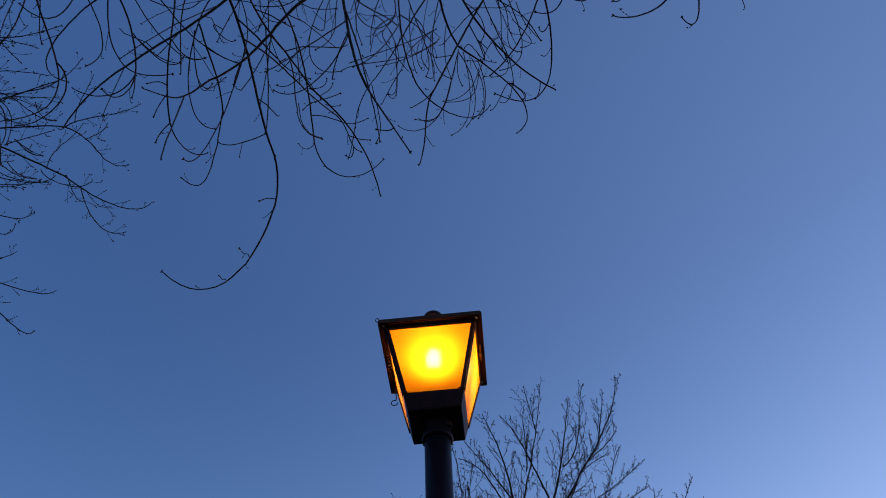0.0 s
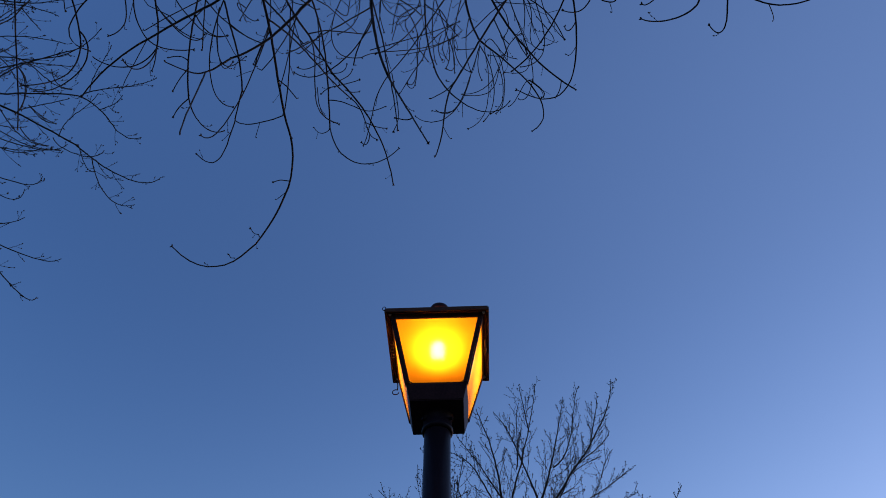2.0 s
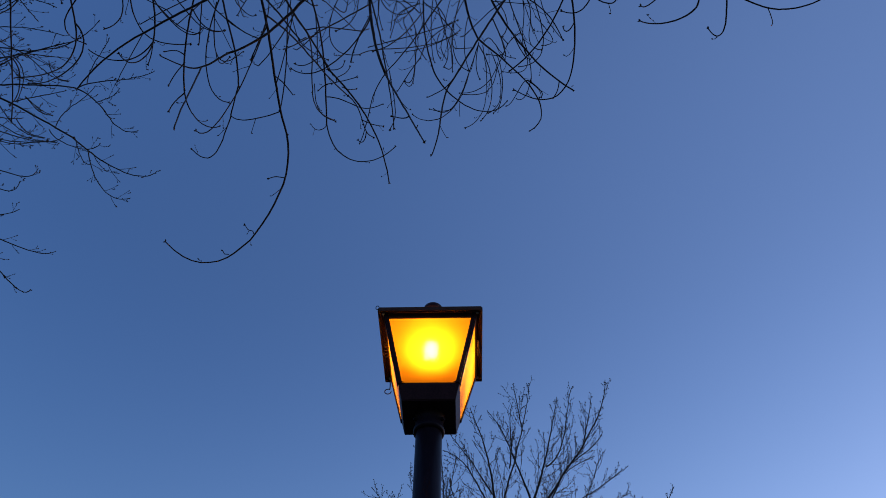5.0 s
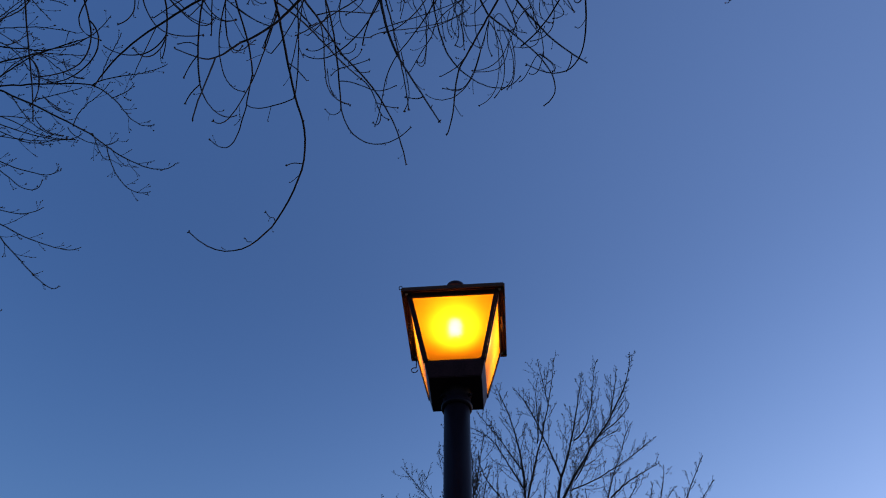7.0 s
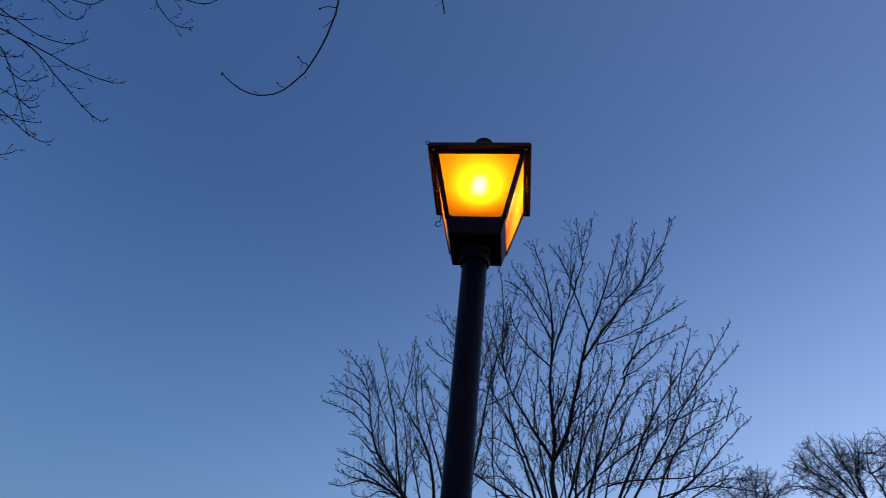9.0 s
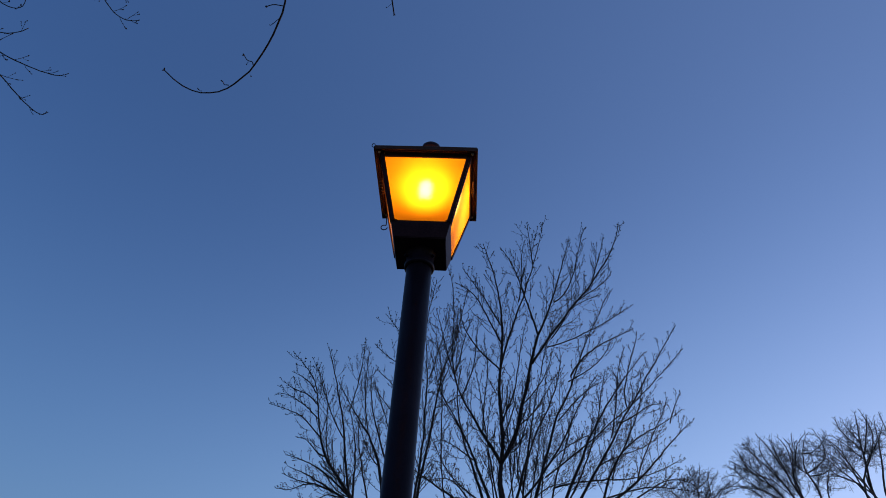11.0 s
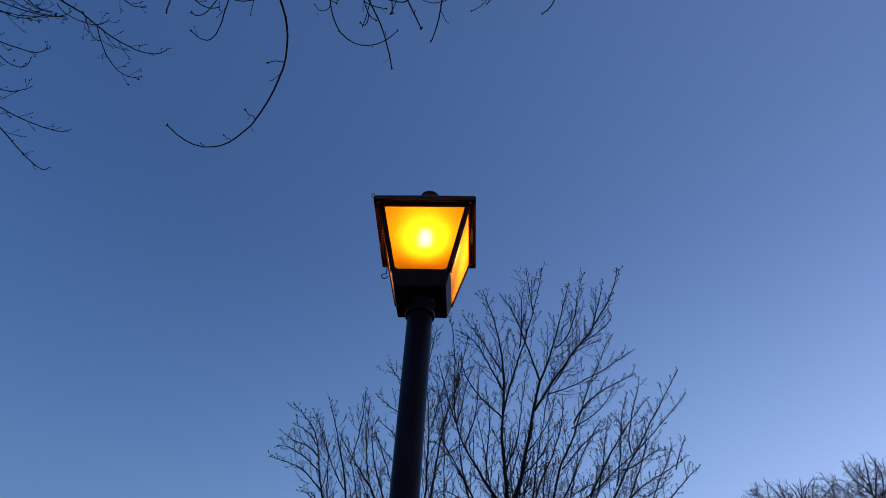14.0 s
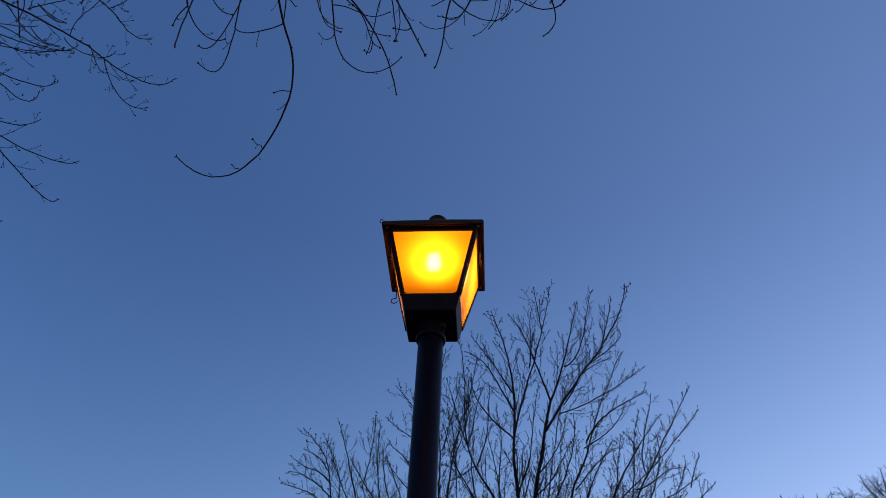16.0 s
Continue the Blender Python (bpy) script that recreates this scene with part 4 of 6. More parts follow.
# ---- the tree beside the walk ----
side_tree = thing("ash_tree", (-11, 3.5, 0), "bare tree with fine budded twigs bending up at the tips", "tree", "bare trees")
bough(side_tree, 0.0103, 0.0048, (-6.44, 0.90, 9.98), (-5.71, 1.11, 10.08), (-4.90, 1.59, 10.08), (-4.27, 1.03, 10.32), held=True)
bough(side_tree, 0.0123, 0.0057, (-6.55, 1.42, 9.69), (-5.87, 1.34, 9.89), (-5.20, 1.32, 10.02), (-4.52, 1.20, 10.13), held=True)
bough(side_tree, 0.0103, 0.0048, (-6.31, 0.37, 10.24), (-5.59, 0.54, 10.31), (-5.15, 0.74, 10.29), (-4.40, 0.64, 10.39), held=True)
bough(side_tree, 0.0082, 0.0045, (-6.09, 0.70, 10.30), (-5.55, 0.70, 10.29), (-5.18, 0.62, 10.34), (-4.67, 0.82, 10.18), held=True)
bough(side_tree, 0.0075, 0.0045, (-6.17, 1.06, 10.12), (-5.66, 1.04, 10.15), (-5.15, 1.00, 10.18), (-4.65, 1.13, 10.09), held=True)
bough(side_tree, 0.0123, 0.0064, (-6.64, 1.94, 9.37), (-6.09, 1.74, 9.54), (-5.59, 1.43, 9.72), (-5.04, 1.23, 9.82), held=True)
bough(side_tree, 0.0123, 0.0083, (-6.47, 1.54, 9.69), (-5.86, 1.66, 9.76), (-5.18, 1.56, 9.91), (-4.61, 1.71, 9.87), held=True)
bough(side_tree, 0.0082, 0.0041, (-4.97, 2.01, 10.51), (-4.61, 1.82, 10.50), (-4.11, 1.87, 10.36), (-3.77, 1.70, 10.30))
bough(side_tree, 0.0089, 0.0045, (-4.97, 2.01, 10.51), (-4.57, 2.08, 10.36), (-4.39, 2.46, 9.91), (-4.01, 2.32, 9.89))
bough(side_tree, 0.0062, 0.0041, (-4.78, 2.22, 10.52), (-4.54, 2.10, 10.35), (-4.35, 2.01, 10.22), (-4.16, 1.81, 10.06))
bough(side_tree, 0.0062, 0.0041, (-4.85, 1.98, 10.59), (-4.68, 1.69, 10.49), (-4.41, 1.49, 10.40), (-4.20, 1.24, 10.28))
bough(side_tree, 0.0151, 0.0095, (-6.56, 1.25, 9.75), (-5.89, 1.54, 9.78), (-5.32, 1.87, 9.70), (-4.70, 2.22, 9.56), held=True)
bough(side_tree, 0.0103, 0.0048, (-5.08, 2.55, 10.18), (-4.85, 2.68, 10.03), (-4.09, 3.03, 9.64), (-3.83, 2.81, 9.70))
bough(side_tree, 0.0073, 0.0043, (-4.78, 2.62, 9.94), (-4.67, 2.74, 9.61), (-4.44, 3.01, 9.22), (-4.02, 2.88, 9.17))
bough(side_tree, 0.0062, 0.0041, (-5.24, 2.41, 10.15), (-5.03, 2.07, 10.11), (-4.69, 2.01, 10.04), (-4.41, 1.73, 9.97))
bough(side_tree, 0.0062, 0.0041, (-5.30, 2.40, 10.12), (-5.16, 2.51, 9.88), (-4.62, 2.61, 9.67), (-4.42, 2.36, 9.65))
bough(side_tree, 0.0062, 0.0041, (-5.05, 2.56, 10.20), (-4.94, 2.57, 9.99), (-4.73, 2.64, 9.57), (-4.54, 2.56, 9.47))
bough(side_tree, 0.0089, 0.0045, (-6.52, 1.55, 9.65), (-6.14, 1.71, 9.65), (-5.10, 2.43, 9.37), (-4.78, 2.19, 9.53), held=True)
bough(side_tree, 0.0075, 0.0045, (-6.45, 1.96, 9.51), (-5.98, 2.04, 9.48), (-5.48, 2.23, 9.38), (-5.01, 2.19, 9.38), held=True)
bough(side_tree, 0.0096, 0.0045, (-6.59, 1.96, 9.40), (-6.24, 2.02, 9.42), (-5.21, 2.82, 9.01), (-5.05, 2.45, 9.21), held=True)
bough(side_tree, 0.0082, 0.0045, (-6.40, 1.99, 9.54), (-6.16, 2.08, 9.47), (-5.40, 2.90, 8.82), (-5.22, 2.52, 9.04), held=True)
bough(side_tree, 0.0103, 0.0057, (-4.98, 0.34, 11.09), (-5.06, 0.68, 10.65), (-5.26, 0.91, 10.20), (-5.51, 0.79, 9.67), held=True)
bough(side_tree, 0.0075, 0.0045, (-5.12, 0.30, 11.03), (-5.02, 0.45, 10.73), (-5.04, 0.53, 10.39), (-5.01, 0.61, 10.05), held=True)
bough(side_tree, 0.0089, 0.0045, (-6.22, 0.03, 10.40), (-5.76, 0.14, 10.35), (-5.16, 0.67, 10.23), (-4.79, 0.15, 10.31), held=True)
bough(side_tree, 0.0089, 0.0045, (-6.35, 0.74, 10.10), (-5.84, 0.73, 10.11), (-5.15, 0.67, 10.28), (-4.99, 0.10, 10.21), held=True)
bough(side_tree, 0.0138, 0.0079, (-7.21, 2.04, 8.84), (-6.82, 2.25, 8.80), (-6.42, 2.46, 8.75), (-6.03, 2.66, 8.67), held=True)
bough(side_tree, 0.0097, 0.0046, (-6.38, 2.93, 9.07), (-6.06, 3.08, 9.03), (-5.37, 3.57, 8.74), (-5.04, 3.47, 8.87))
bough(side_tree, 0.0097, 0.0046, (-6.38, 2.93, 9.07), (-6.11, 3.08, 9.05), (-5.45, 3.94, 8.25), (-5.28, 3.75, 8.46))
bough(side_tree, 0.0097, 0.0046, (-7.09, 1.90, 9.04), (-6.39, 2.09, 9.29), (-5.83, 3.09, 8.73), (-5.37, 2.92, 9.02), held=True)
bough(side_tree, 0.0104, 0.0046, (-7.10, 2.17, 8.87), (-6.10, 2.91, 8.80), (-6.37, 2.86, 8.71), (-6.04, 3.60, 7.93), held=True)
bough(side_tree, 0.0097, 0.0046, (-7.23, 2.61, 8.47), (-6.67, 2.91, 8.54), (-6.13, 3.86, 7.77), (-5.81, 3.73, 8.03), held=True)
bough(side_tree, 0.0083, 0.0046, (-7.13, 2.55, 8.61), (-6.83, 2.70, 8.60), (-6.14, 3.48, 8.08), (-5.91, 3.27, 8.33), held=True)
bough(side_tree, 0.0083, 0.0046, (-7.20, 3.00, 8.21), (-6.80, 3.20, 8.16), (-6.39, 3.42, 8.07), (-5.95, 3.51, 8.09), held=True)
bough(side_tree, 0.0083, 0.0046, (-7.23, 3.25, 7.98), (-7.00, 3.39, 7.87), (-6.44, 3.77, 7.60), (-6.15, 3.66, 7.76), held=True)
bough(side_tree, 0.0076, 0.0046, (-6.52, 3.17, 8.78), (-6.29, 3.25, 8.55), (-6.12, 3.25, 8.53), (-5.83, 3.12, 8.51))
bough(side_tree, 0.0076, 0.0046, (-6.48, 3.45, 8.60), (-6.28, 3.45, 8.39), (-6.20, 3.50, 8.29), (-5.92, 3.36, 8.25))
bough(side_tree, 0.0076, 0.0046, (-6.82, 2.75, 8.78), (-6.54, 2.81, 8.68), (-6.31, 2.94, 8.53), (-6.00, 2.84, 8.57))
bough(side_tree, 0.0076, 0.0046, (-6.85, 2.35, 9.02), (-6.60, 2.41, 8.99), (-6.06, 2.62, 8.86), (-5.82, 2.55, 8.91))
bough(side_tree, 0.0068, 0.0042, (-5.89, 2.01, 9.79), (-5.50, 2.13, 9.69), (-5.38, 2.27, 9.57), (-4.90, 2.28, 9.54))
bough(side_tree, 0.0068, 0.0042, (-5.92, 2.17, 9.69), (-5.63, 2.24, 9.57), (-5.42, 2.31, 9.48), (-5.09, 2.20, 9.46))
bough(side_tree, 0.0068, 0.0042, (-5.75, 1.83, 9.98), (-5.57, 1.99, 9.78), (-5.36, 2.19, 9.55), (-5.03, 2.19, 9.50))
bough(side_tree, 0.0068, 0.0042, (-5.56, 1.96, 10.05), (-5.29, 1.87, 10.01), (-5.02, 1.83, 9.95), (-4.75, 1.75, 9.89))
bough(side_tree, 0.0068, 0.0042, (-5.45, 1.93, 10.13), (-5.29, 1.97, 9.97), (-5.13, 2.04, 9.78), (-4.91, 1.98, 9.69))
bough(side_tree, 0.0068, 0.0042, (-5.44, 1.42, 10.36), (-5.14, 1.50, 10.23), (-5.05, 1.68, 10.03), (-4.71, 1.66, 9.95))
bough(side_tree, 0.0068, 0.0042, (-5.70, 1.02, 10.35), (-5.47, 0.86, 10.29), (-5.23, 0.80, 10.23), (-5.01, 0.65, 10.16))
bough(side_tree, 0.0068, 0.0042, (-5.51, 1.46, 10.30), (-5.29, 1.55, 10.15), (-5.25, 1.69, 9.85), (-5.24, 1.75, 9.59))
bough(side_tree, 0.0068, 0.0042, (-5.74, 1.23, 10.24), (-5.31, 1.39, 10.09), (-5.47, 1.57, 9.88), (-4.99, 1.59, 9.82))
bough(side_tree, 0.0062, 0.0042, (-5.65, 1.02, 10.12), (-5.53, 1.22, 10.18), (-5.38, 1.38, 10.27), (-5.07, 1.67, 10.39))
bough(side_tree, 0.0062, 0.0042, (-5.09, 0.70, 10.19), (-5.05, 0.84, 10.22), (-5.03, 0.94, 10.24), (-5.01, 1.02, 10.28))
bough(side_tree, 0.0062, 0.0042, (-5.64, 1.49, 9.68), (-5.49, 1.38, 9.88), (-5.37, 1.35, 10.03), (-5.28, 1.35, 10.14))
bough(side_tree, 0.0062, 0.0042, (-5.41, 2.04, 9.72), (-5.38, 2.20, 9.71), (-5.33, 2.30, 9.76), (-5.22, 2.37, 9.84))
bough(side_tree, 0.0062, 0.0042, (-5.45, 1.93, 10.13), (-5.38, 2.08, 10.16), (-5.35, 2.18, 10.19), (-5.28, 2.26, 10.25))
bough(side_tree, 0.0062, 0.0042, (-5.04, 1.23, 9.82), (-4.91, 1.30, 9.92), (-4.77, 1.39, 10.02), (-4.67, 1.42, 10.11))
bough(side_tree, 0.0062, 0.0042, (-5.89, 2.01, 9.79), (-5.76, 2.08, 9.91), (-5.68, 2.20, 9.96), (-5.56, 2.21, 10.09))
bough(side_tree, 0.0062, 0.0042, (-5.02, 1.49, 10.21), (-5.05, 1.64, 10.19), (-5.03, 1.76, 10.20), (-4.90, 1.81, 10.31))
bough(side_tree, 0.0062, 0.0042, (-5.42, 0.82, 9.87), (-5.34, 0.79, 9.98), (-5.27, 0.75, 10.09), (-5.20, 0.72, 10.20))
bough(side_tree, 0.0062, 0.0042, (-5.74, 1.23, 10.24), (-5.70, 1.33, 10.29), (-5.63, 1.30, 10.40), (-5.52, 1.26, 10.53))
grow(side_tree, 12, BARK, [
    ("trunk", 0.28, 0.17, (-11, 3.5, 0), (-10.9, 3.5, 1.8), (-11.1, 3.4, 3.5), (-10.8, 3.3, 5.0)),
    ("main_limb", 0.14, 0.03, (-10.8, 3.3, 4.9), (-10.0, 2.8, 7.5), (-8.5, 1.6, 9.5), (-6.9, 0.7, 10.2)),
    ("main_limb", 0.13, 0.03, (-10.8, 3.3, 4.6), (-9.8, 3.0, 6.4), (-8.4, 2.4, 7.6), (-7.0, 2.0, 8.2)),
    ("main_limb", 0.12, 0.03, (-10.8, 3.3, 4.2), (-9.8, 3.3, 5.4), (-8.6, 3.2, 6.2), (-7.4, 3.0, 6.8)),
], 5, 0.15, 0.30, 42, 0.45, 1, 0.017, beads=0.1, start=0.2, kink=0.0025)

# ---- two trees beyond the lamp ----
tall_tree = thing("maple_tree", (0.8, 14.6, 0), "tall bare tree, many upright stems, knobbly budded twigs", "tree", "bare trees")
bough(tall_tree, 0.0739, 0.0450, (0.91, 14.51, 7.86), (0.82, 14.46, 8.23), (0.81, 14.42, 8.43), (0.86, 14.35, 8.80), held=True)
bough(tall_tree, 0.0517, 0.0303, (0.85, 14.35, 8.77), (0.92, 14.11, 9.49), (0.71, 13.84, 10.17), (0.78, 13.51, 10.85))
bough(tall_tree, 0.0348, 0.0074, (0.78, 13.51, 10.85), (0.89, 13.15, 12.02), (0.69, 12.87, 12.77), (0.26, 12.39, 13.80))
bough(tall_tree, 0.0460, 0.0125, (0.85, 14.36, 8.74), (0.45, 14.10, 9.36), (-0.16, 13.85, 9.86), (-0.34, 13.45, 10.54))
bough(tall_tree, 0.0131, 0.0064, (-0.34, 13.45, 10.54), (-0.58, 13.14, 10.93), (-0.62, 12.79, 11.34), (-0.82, 12.44, 11.72))
bough(tall_tree, 0.0517, 0.0307, (0.85, 14.35, 8.77), (1.42, 14.12, 9.58), (1.40, 13.66, 10.74), (1.68, 13.20, 11.62))
bough(tall_tree, 0.0264, 0.0070, (1.68, 13.20, 11.62), (1.48, 13.10, 12.39), (1.24, 12.85, 13.41), (0.72, 12.75, 13.99))
bough(tall_tree, 0.0294, 0.0069, (1.68, 13.20, 11.62), (2.13, 12.94, 12.51), (2.28, 12.71, 13.10), (2.46, 12.30, 14.02))
bough(tall_tree, 0.0351, 0.0071, (1.54, 13.51, 10.98), (2.17, 13.30, 12.05), (3.62, 12.71, 13.46), (3.74, 12.16, 14.50))
bough(tall_tree, 0.0166, 0.0066, (1.92, 13.43, 11.42), (2.55, 13.18, 11.49), (3.23, 12.71, 11.74), (3.74, 12.31, 11.90))
bough(tall_tree, 0.0403, 0.0067, (1.63, 14.64, 7.96), (2.02, 14.32, 9.51), (2.51, 13.79, 10.93), (3.20, 13.07, 12.22), held=True)
bough(tall_tree, 0.0126, 0.0063, (3.20, 13.07, 12.22), (3.29, 12.98, 12.43), (3.38, 12.89, 12.65), (3.54, 12.81, 12.82))
bough(tall_tree, 0.0237, 0.0068, (2.51, 13.75, 10.83), (2.82, 13.51, 11.44), (3.40, 13.41, 11.65), (4.00, 13.26, 11.91))
bough(tall_tree, 0.0162, 0.0059, (2.44, 13.81, 10.69), (2.89, 13.35, 10.79), (3.14, 13.18, 10.77), (3.32, 12.58, 11.09))
bough(tall_tree, 0.0399, 0.0067, (2.29, 14.38, 7.90), (2.79, 14.10, 9.13), (3.36, 13.66, 10.30), (4.21, 13.15, 11.20), held=True)
bough(tall_tree, 0.0342, 0.0067, (2.60, 14.34, 7.90), (3.39, 14.04, 9.34), (4.09, 13.57, 10.60), (4.98, 12.88, 11.82), held=True)
bough(tall_tree, 0.0198, 0.0063, (1.86, 14.33, 8.45), (3.27, 13.58, 9.34), (3.75, 13.22, 9.71), (4.80, 12.11, 10.67))
bough(tall_tree, 0.0187, 0.0062, (3.46, 13.41, 9.44), (3.83, 13.07, 9.41), (3.87, 12.82, 9.63), (4.25, 12.50, 9.49))
bough(tall_tree, 0.0330, 0.0060, (3.21, 13.67, 7.69), (3.93, 13.13, 8.05), (4.17, 12.70, 8.49), (4.69, 12.10, 8.85), held=True)
bough(tall_tree, 0.0278, 0.0061, (3.07, 13.88, 7.76), (3.36, 12.99, 9.05), (3.80, 13.03, 8.75), (4.61, 12.27, 9.24), held=True)
bough(tall_tree, 0.0139, 0.0055, (4.40, 12.52, 9.04), (4.40, 12.29, 9.17), (4.45, 12.06, 9.29), (4.51, 11.83, 9.39))
bough(tall_tree, 0.0233, 0.0064, (2.08, 14.72, 8.36), (3.16, 14.22, 8.63), (3.71, 14.18, 8.21), (4.76, 13.40, 8.62))
bough(tall_tree, 0.0198, 0.0059, (3.57, 13.41, 7.61), (3.92, 13.07, 7.71), (4.27, 12.67, 8.00), (4.67, 12.44, 7.65), held=True)
bough(tall_tree, 0.0198, 0.0060, (2.83, 13.55, 7.62), (3.66, 13.13, 7.85), (4.02, 12.99, 7.80), (4.85, 12.64, 7.58), held=True)
bough(tall_tree, 0.0262, 0.0069, (0.78, 13.51, 10.85), (1.04, 13.10, 12.21), (1.60, 12.77, 13.08), (1.78, 12.10, 14.35))
bough(tall_tree, 0.0164, 0.0061, (1.19, 12.98, 12.43), (1.31, 12.58, 12.83), (1.17, 12.28, 13.14), (1.29, 11.86, 13.52))
bough(tall_tree, 0.0144, 0.0064, (1.56, 12.63, 13.27), (1.46, 12.45, 13.61), (1.41, 12.26, 13.95), (1.37, 12.04, 14.29))
bough(tall_tree, 0.0185, 0.0064, (2.07, 12.94, 12.44), (2.65, 12.83, 12.68), (2.55, 12.31, 13.64), (2.84, 11.98, 14.13))
bough(tall_tree, 0.0167, 0.0065, (3.05, 12.83, 13.08), (3.18, 12.69, 13.46), (3.27, 12.52, 13.84), (3.36, 12.36, 14.22))
bough(tall_tree, 0.0166, 0.0064, (2.60, 13.05, 12.52), (2.94, 12.92, 12.75), (3.33, 12.83, 12.87), (3.52, 12.61, 13.21))
bough(tall_tree, 0.0163, 0.0059, (2.02, 13.35, 11.62), (2.58, 12.55, 12.06), (2.12, 12.76, 12.11), (3.09, 12.10, 12.11))
bough(tall_tree, 0.0235, 0.0065, (0.80, 13.34, 11.41), (0.46, 12.95, 11.79), (0.29, 12.40, 12.33), (-0.39, 12.18, 12.37))
bough(tall_tree, 0.0233, 0.0064, (0.78, 13.54, 10.78), (0.35, 13.21, 11.01), (-0.23, 12.72, 11.33), (-0.23, 12.23, 11.71))
bough(tall_tree, 0.0162, 0.0061, (0.79, 13.20, 11.82), (0.48, 12.87, 12.19), (0.16, 12.54, 12.56), (-0.23, 12.20, 12.85))
bough(tall_tree, 0.0189, 0.0059, (-0.25, 13.59, 10.30), (-0.59, 12.99, 11.04), (-0.23, 12.48, 11.65), (-0.51, 11.76, 12.33))
bough(tall_tree, 0.0393, 0.0096, (0.62, 14.34, 7.78), (0.30, 14.01, 8.47), (-0.03, 13.64, 9.12), (-0.48, 13.25, 9.69), held=True)
bough(tall_tree, 0.0152, 0.0058, (-0.48, 13.25, 9.69), (-0.71, 13.01, 9.97), (-0.78, 12.77, 10.25), (-0.87, 12.50, 10.56))
bough(tall_tree, 0.0353, 0.0073, (0.46, 15.09, 8.06), (0.23, 14.87, 9.05), (-0.46, 14.50, 10.13), (-0.20, 14.09, 11.07), held=True)
bough(tall_tree, 0.0342, 0.0082, (1.17, 14.49, 7.87), (1.51, 14.33, 8.84), (1.54, 14.07, 9.84), (1.77, 13.72, 10.79), held=True)
bough(tall_tree, 0.0140, 0.0062, (1.77, 13.72, 10.79), (1.81, 13.52, 11.27), (2.02, 13.37, 11.55), (1.99, 13.13, 12.05))
bough(tall_tree, 0.0297, 0.0074, (1.41, 15.23, 8.16), (1.33, 14.82, 9.64), (2.48, 14.49, 10.27), (2.28, 13.82, 11.68), held=True)
bough(tall_tree, 0.0285, 0.0067, (1.26, 14.49, 7.88), (2.13, 14.02, 8.57), (2.27, 13.32, 9.66), (2.95, 12.70, 10.25), held=True)
bough(tall_tree, 0.0210, 0.0064, (0.80, 14.71, 7.93), (0.50, 14.23, 8.81), (0.38, 13.67, 9.68), (0.16, 13.05, 10.48), held=True)
bough(tall_tree, 0.0203, 0.0061, (0.47, 14.16, 7.70), (-0.20, 13.90, 7.95), (-0.38, 13.66, 8.29), (-0.75, 13.26, 8.74), held=True)
bough(tall_tree, 0.0271, 0.0092, (-0.00, 13.79, 7.54), (-0.43, 13.59, 7.68), (-0.85, 13.37, 7.83), (-1.20, 13.10, 8.05), held=True)
bough(tall_tree, 0.0310, 0.0099, (-1.16, 14.60, 7.79), (-1.06, 14.30, 9.36), (-0.93, 14.00, 10.48), (-1.12, 13.60, 11.64), held=True)
bough(tall_tree, 0.0352, 0.0099, (-1.11, 14.70, 7.83), (-0.92, 14.30, 9.30), (-0.85, 14.00, 10.49), (-0.41, 13.60, 11.39), held=True)
bough(tall_tree, 0.0142, 0.0067, (-0.79, 14.10, 9.98), (-0.52, 14.00, 10.00), (-0.32, 13.90, 10.19), (-0.09, 13.80, 10.30))
bough(tall_tree, 0.0132, 0.0066, (-1.11, 13.60, 11.61), (-1.16, 13.45, 12.02), (-1.03, 13.30, 12.44), (-0.92, 13.10, 13.11))
bough(tall_tree, 0.0132, 0.0066, (-0.98, 13.90, 10.66), (-0.78, 13.70, 11.19), (-0.62, 13.50, 11.73), (-0.54, 13.30, 12.46))
bough(tall_tree, 0.0132, 0.0066, (-0.47, 13.65, 11.33), (-0.28, 13.50, 11.74), (-0.24, 13.30, 12.12), (-0.09, 13.10, 12.87))
bough(tall_tree, 0.0123, 0.0066, (-0.74, 13.90, 10.59), (-0.59, 13.70, 11.03), (-0.37, 13.50, 11.41), (-0.33, 13.30, 12.29))
bough(tall_tree, 0.0160, 0.0062, (-1.17, 14.24, 9.40), (-1.68, 14.23, 9.68), (-2.01, 14.15, 9.99), (-2.33, 14.02, 10.45))
bough(tall_tree, 0.0161, 0.0063, (-1.13, 14.19, 9.98), (-1.63, 14.18, 10.22), (-1.86, 14.08, 10.59), (-2.30, 14.00, 10.90))
bough(tall_tree, 0.0161, 0.0063, (-1.09, 13.86, 10.58), (-1.52, 13.81, 10.88), (-1.98, 13.76, 11.14), (-2.39, 13.65, 11.45))
bough(tall_tree, 0.0140, 0.0063, (-1.18, 13.51, 11.17), (-1.68, 13.48, 11.46), (-1.75, 13.39, 11.72), (-2.13, 13.28, 12.09))
bough(tall_tree, 0.0210, 0.0063, (2.38, 14.56, 7.97), (2.95, 13.91, 8.80), (2.96, 13.38, 9.52), (3.13, 12.61, 10.35), held=True)
bough(tall_tree, 0.0177, 0.0064, (3.58, 13.93, 8.94), (3.84, 13.54, 9.36), (4.04, 13.03, 9.91), (3.91, 12.62, 10.39))
bough(tall_tree, 0.0169, 0.0056, (3.73, 13.22, 8.03), (3.84, 12.86, 8.61), (4.13, 12.55, 8.96), (4.31, 12.15, 9.45))
